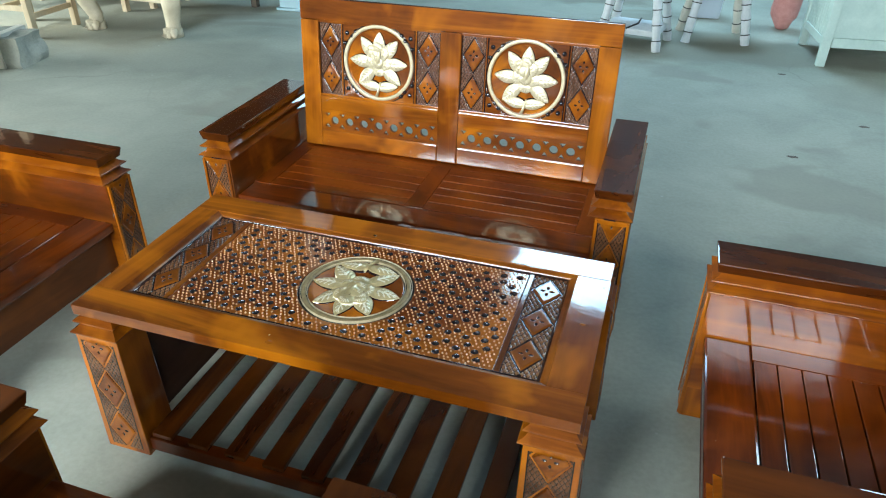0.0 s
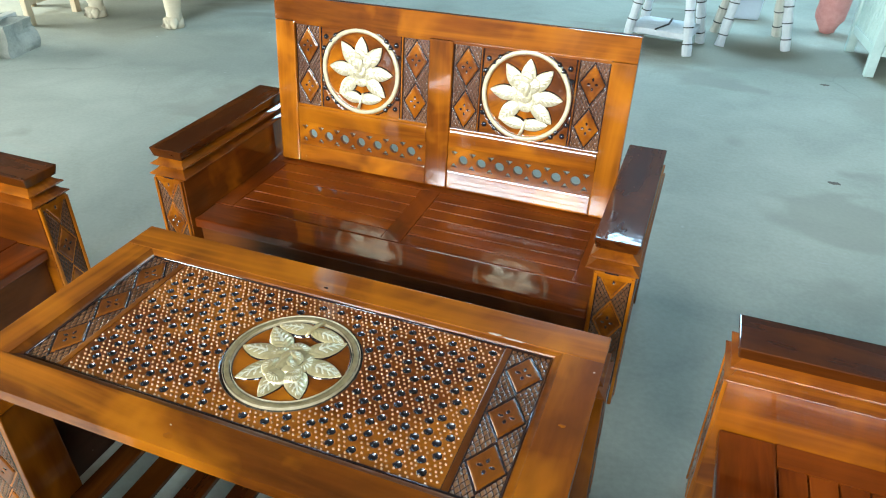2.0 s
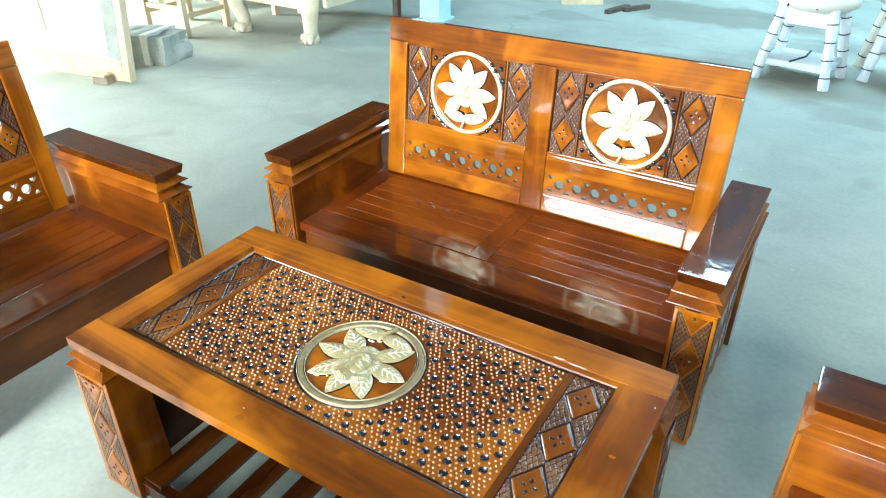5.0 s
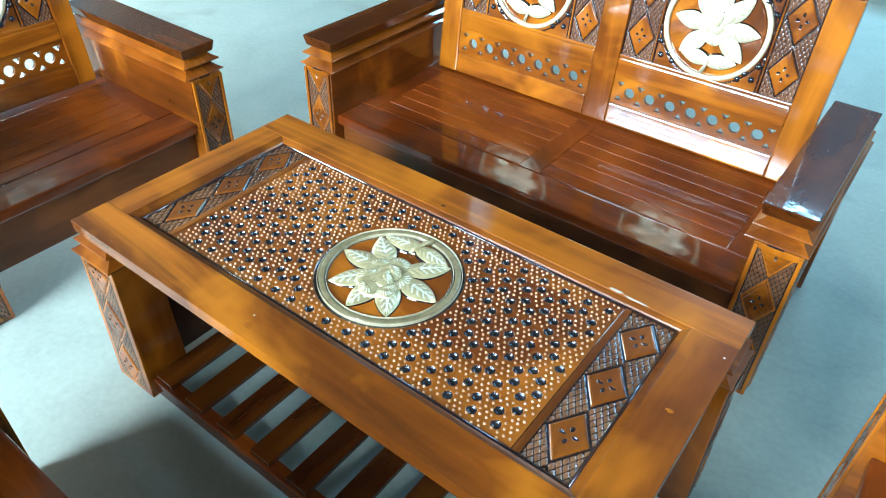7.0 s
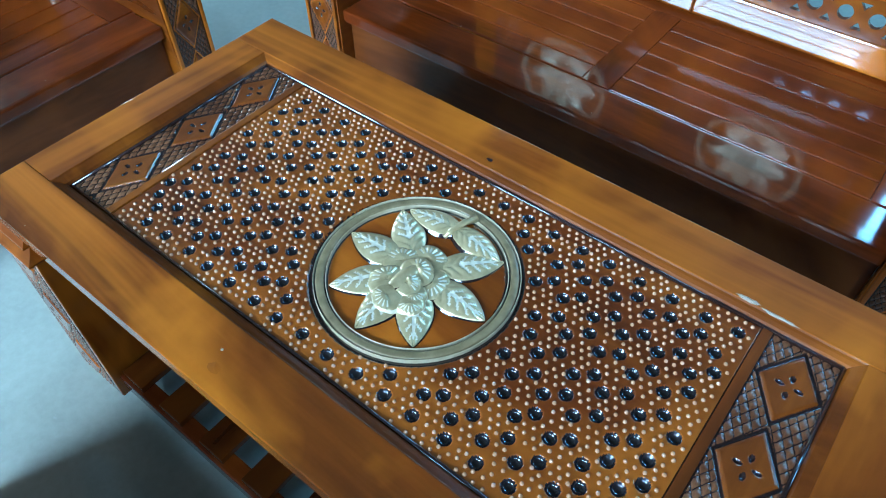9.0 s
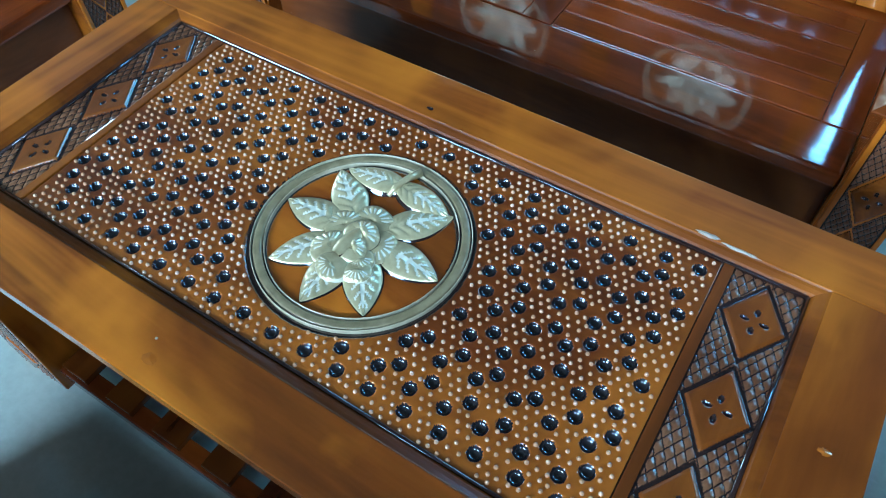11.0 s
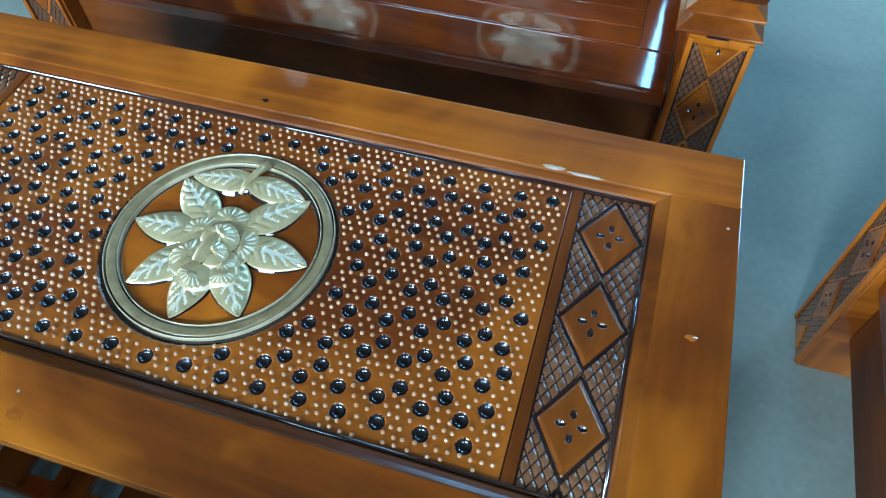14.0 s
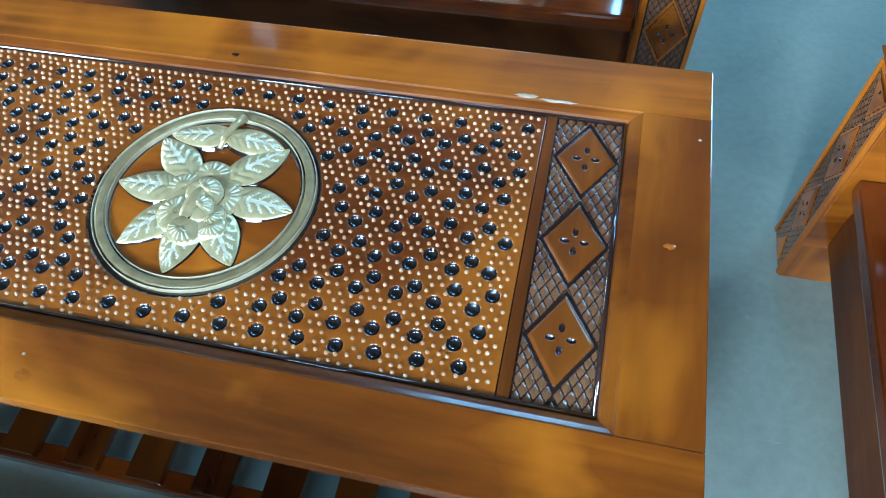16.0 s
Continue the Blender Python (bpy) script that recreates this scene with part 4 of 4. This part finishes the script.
def raw_chair(place, label):
    """Unvarnished straight-legged chair."""
    c = thing("wooden_chair", label, "chair", place, "unfinished chairs")
    for x in (-0.2, 0.2):
        part("leg", box(x - 0.022, x + 0.022, -0.222, -0.178, 0, 0.42, 0.004), raw_wood, c)
        part("rear_leg", box(x - 0.022, x + 0.022, 0.178, 0.222, 0, 0.9, 0.004), raw_wood, c)
        part("side_stretcher", box(x - 0.012, x + 0.012, -0.178, 0.178, 0.13, 0.165, 0.003), raw_wood, c)
        part("side_apron", box(x - 0.012, x + 0.012, -0.178, 0.178, 0.34, 0.41, 0.003), raw_wood, c)
    for y in (-0.2, 0.2):
        part("stretcher", box(-0.178, 0.178, y - 0.012, y + 0.012, 0.18, 0.215, 0.003), raw_wood, c)
        part("apron", box(-0.178, 0.178, y - 0.012, y + 0.012, 0.34, 0.41, 0.003), raw_wood, c)
    part("seat", box(-0.235, 0.235, -0.235, 0.176, 0.421, 0.445, 0.006), raw_wood, c)
    for z in (0.6, 0.74, 0.86):
        part("back_rail", box(-0.177, 0.177, 0.188, 0.212, z, z + 0.05, 0.004), raw_wood, c)


def framed_panel():
    """Unfinished framed panel: two posts, rails, a pale sheet, a planed plank beside the post and feet behind."""
    c = thing("framed_panel", "unfinished pale wooden framed panel standing on the floor", "panel", pose(-3.06, 1.68, 0, 0, 0, 9))
    part("post", box(-1.3, -1.25, 0.0, 0.05, 0.0, 1.3, 0.004), raw_wood, c)
    post = part("post", box(-0.05, 0.0, 0.0, 0.05, 0.0, 1.3, 0.004), raw_wood, c)
    post.matrix_basis = pose(0, 0, 0, 0, 7, 0)
    part("bottom_rail", box(-1.25, -0.05, 0.006, 0.046, 0.0, 0.12, 0.004), raw_wood, c)
    plank = part("plank", box(-0.15, -0.052, 0.002, 0.012, 0.121, 1.22, 0.003), grey_wrap, c, "greyish planed plank")
    plank.matrix_basis = pose(0, 0, 0, 0, 7, 0)
    part("sheet", box(-1.25, 0.02, 0.014, 0.03, 0.121, 1.22, 0.002), white_wood, c, "pale plywood sheet")
    part("stile", box(-0.62, -0.60, 0.006, 0.0135, 0.25, 1.1, 0.002), raw_wood, c)
    part("top_rail", box(-1.25, -0.05, 0.006, 0.046, 1.221, 1.3, 0.004), raw_wood, c)
    for x in (-1.2, -0.3):
        part("foot", box(x, x + 0.05, 0.051, 0.3, 0.0, 0.05, 0.004), raw_wood, c)


def brown_wedge():
    w = thing("wood_wedge", "small brown offcut lying before the framed panel", "offcut", pose(-3.20, 1.60, 0, 0, 0, 14))
    part("wedge", box(-0.05, 0.05, -0.03, 0.035, 0.0, 0.045, 0.004, inset=-0.005), brown_wood, w)
    part("chip", box(-0.06, 0.04, -0.035, 0.03, 0.0455, 0.06, 0.003), raw_wood, w)


def wrapped_box():
    b = thing("wrapped_parcel", "grey paper-wrapped parcel on the floor", "parcel", pose(-3.36, 2.1, 0, 0, 0, 12))
    bm = bmesh.new()
    bmesh.ops.create_cube(bm, size=1.0)
    bmesh.ops.subdivide_edges(bm, edges=bm.edges[:], cuts=7, use_grid_fill=True)
    for v in bm.verts:
        v.co = Vector((v.co.x * 0.40, v.co.y * 0.26, (v.co.z + 0.5) * 0.18))
        w = noise.noise(v.co * 11) * 0.022
        if v.co.z > 0.004:
            v.co += Vector((w, noise.noise(v.co * 9 + Vector((3, 1, 0))) * 0.02, w * 0.8 * (v.co.z > 0.1)))
    part("wrapping", bm, grey_wrap, b)
    part("tie", box(0.04, 0.09, -0.146, 0.146, 0.0, 0.196, 0.003), cream_foam, b)


def wrapped_stool(place, shelf, label):
    """Stool packed for sending: foam round splayed legs, held by black straps, under a padded top."""
    s = thing("wrapped_stool", label, "stool", place, "packed stools")
    for sx in (-1, 1):
        for sy in (-1, 1):
            foot, head = Vector((sx * 0.2, sy * 0.17, 0.0)), Vector((sx * 0.135, sy * 0.115, 0.44))
            mat = foam if sy < 0 or shelf else cream_foam
            n = 9
            pts = [foot.lerp(head, k / n) for k in range(n + 1)]
            leg = part("leg", tube(pts, [0.026 + 0.006 * ((k * 7 + sx) % 3) / 2 for k in range(n + 1)], 10), mat, s, "foam-wrapped leg", False)
            for k in range(4):
                p = foot.lerp(head, 0.16 + 0.22 * k)
                way = (head - foot).normalized()
                part("strap", tube([p - way * 0.003, p + way * 0.003], [0.0325, 0.0325], 10), strap_mat, leg)
    if shelf:
        part("shelf", box(-0.19, 0.19, -0.155, 0.155, 0.085, 0.125, 0.012), foam, s)
        part("shelf_strap", tube([(-0.02, -0.16, 0.128), (0.02, 0.0, 0.13), (0.0, 0.158, 0.128)], [0.006, 0.006, 0.006], 6), strap_mat, s)
    for sy in (-1, 1):
        part("apron", box(-0.13, 0.13, sy * 0.115 - 0.015, sy * 0.115 + 0.015, 0.33, 0.42, 0.01), foam, s)
    bm = bmesh.new()
    bmesh.ops.create_uvsphere(bm, u_segments=24, v_segments=12, radius=1.0)
    for v in bm.verts:
        v.co = Vector((v.co.x * 0.24, v.co.y * 0.21, 0.47 + v.co.z * 0.08))
        v.co *= 1 + 0.05 * noise.noise(v.co * 14)
    part("padded_top", bm, cream_foam, s, "padded cream wrapping", True)
    for x in (-0.1, 0.06):
        part("top_strap", tube([(x, -0.19, 0.44), (x + 0.01, -0.1, 0.545), (x, 0.1, 0.548), (x, 0.19, 0.44)], [0.006] * 4, 6), strap_mat, s)


def mint_cabinet():
    """Painted cabinet on short legs with a slatted end."""
    c = thing("cabinet", "mint green painted cabinet with slatted ends", "cabinet", pose(1.49, 3.70, 0, 0, 0, 6))
    W, D, Ht = 0.95, 0.55, 0.8
    for x in (0.0, W - 0.06):
        for y in (0.0, D - 0.05):
            part("leg", box(x, x + 0.06, y, y + 0.05, 0.0, Ht, 0.005, inset=0.004), mint, c)
    part("bottom_rail", box(0.06, W - 0.06, 0.008, 0.04, 0.12, 0.18, 0.004), mint, c)
    part("front_panel", box(0.06, W - 0.06, 0.02, 0.035, 0.181, Ht - 0.06, 0.002), mint, c)
    part("top_rail", box(0.06, W - 0.06, 0.008, 0.04, Ht - 0.059, Ht, 0.004), mint, c)
    part("middle_stile", box(W / 2 - 0.03, W / 2 + 0.03, 0.012, 0.045, 0.181, Ht - 0.06, 0.004), mint, c)
    for x in (0.01, W - 0.04):
        side = part("end_frame", box(x, x + 0.03, 0.05, D - 0.05, 0.12, 0.17, 0.003), mint, c)
        part("end_top", box(x, x + 0.03, 0.05, D - 0.05, Ht - 0.05, Ht, 0.003), mint, side)
        for k in range(9):
            y = 0.06 + 0.049 * k
            part("slat", box(x + 0.005, x + 0.022, y, y + 0.04, 0.168, Ht - 0.045, 0.003), mint, side)
    part("back", box(0.06, W - 0.06, D - 0.03, D - 0.012, 0.12, Ht, 0.002), mint, c)
    part("top", box(-0.02, W + 0.02, -0.02, D + 0.02, Ht + 0.001, Ht + 0.03, 0.005), pale_blue, c)


def sack():
    b = thing("sack", "pink woven plastic sack slumped on the floor", "sack", pose(1.36, 4.62, 0, 0, 0, 10))
    bm = bmesh.new()
    bmesh.ops.create_uvsphere(bm, u_segments=28, v_segments=16, radius=1.0)
    for v in bm.verts:
        z = v.co.z
        v.co = Vector((v.co.x * 0.10, v.co.y * 0.10, (z + 0.96) * 0.24))
        v.co += Vector((noise.noise(v.co * 13), noise.noise(v.co * 13 + Vector((5, 0, 0))), 0)) * 0.02
        v.co.z = max(0.0, v.co.z)
    part("body", bm, pink_sack, b, "", True)
    part("neck", tube([(0.0, 0, 0.44), (0.01, 0, 0.5), (0.015, 0, 0.55)], [0.05, 0.025, 0.05], 12), pink_sack, b, "", True)


def tub():
    b = thing("plastic_tub", "pale blue plastic tub on the floor", "tub", pose(0.8, 4.85, 0, 0, 0, 4))
    part("body", box(-0.13, 0.13, -0.12, 0.12, 0.0, 0.3, 0.02, inset=0.015), plastic, b)
    part("rim", box(-0.14, 0.14, -0.13, 0.13, 0.301, 0.325, 0.006), plastic, b)


def pillar():
    p = thing("pillar", "pale blue painted square pillar", "pillar", pose(-2.34, 3.98, 0))
    part("shaft", box(-0.09, 0.09, -0.09, 0.09, 0.0, ROOF - 0.001, 0.008), pale_blue, p)
    part("base", box(-0.11, 0.11, -0.11, 0.11, 0.0, 0.02, 0.004), pale_blue, p)


def offcut(x, y, turn, length, mat, label):
    o = finish("wood_offcut", box(-length / 2, length / 2, -0.025, 0.025, 0.0, 0.035, 0.004), mat)
    o.matrix_basis = pose(x, y, 0, 0, 0, turn)
    return tagged(o, label, "offcut", "offcuts on the floor")


paw_bench()
raw_chair(pose(-3.80, 2.77, 0, 0, 0, 2), "unvarnished pale wooden chair with stretchers")
raw_chair(pose(-4.7, 3.4, 0, 0, 0, -20), "unvarnished pale wooden chair with stretchers")
framed_panel()
brown_wedge()
wrapped_box()
wrapped_stool(pose(0.34, 3.89, 0, 0, 0, -10), True, "stool packed in white foam and black straps with a low shelf")
wrapped_stool(pose(0.86, 4.2, 0, 0, 0, 8), False, "stool packed in cream wrapping and black straps")
mint_cabinet()
sack()
tub()
pillar()
offcut(-1.55, 5.1, 30, 0.35, raw_wood, "pale wood offcut on the floor")
offcut(-1.2, 5.0, 75, 0.3, dark_wood, "dark wood offcut on the floor")
offcut(-1.08, 5.12, 60, 0.26, dark_wood, "dark wood offcut on the floor")
for x, y, seed in ((1.222, 2.16, 4), (1.272, 3.461, 5), (1.607, 2.678, 6)):
    worn_patch("floor_scrap", x, y, 0.0005, 0.055, 0.035, dark_wood, "small dark scrap lying on the cement floor", seed)
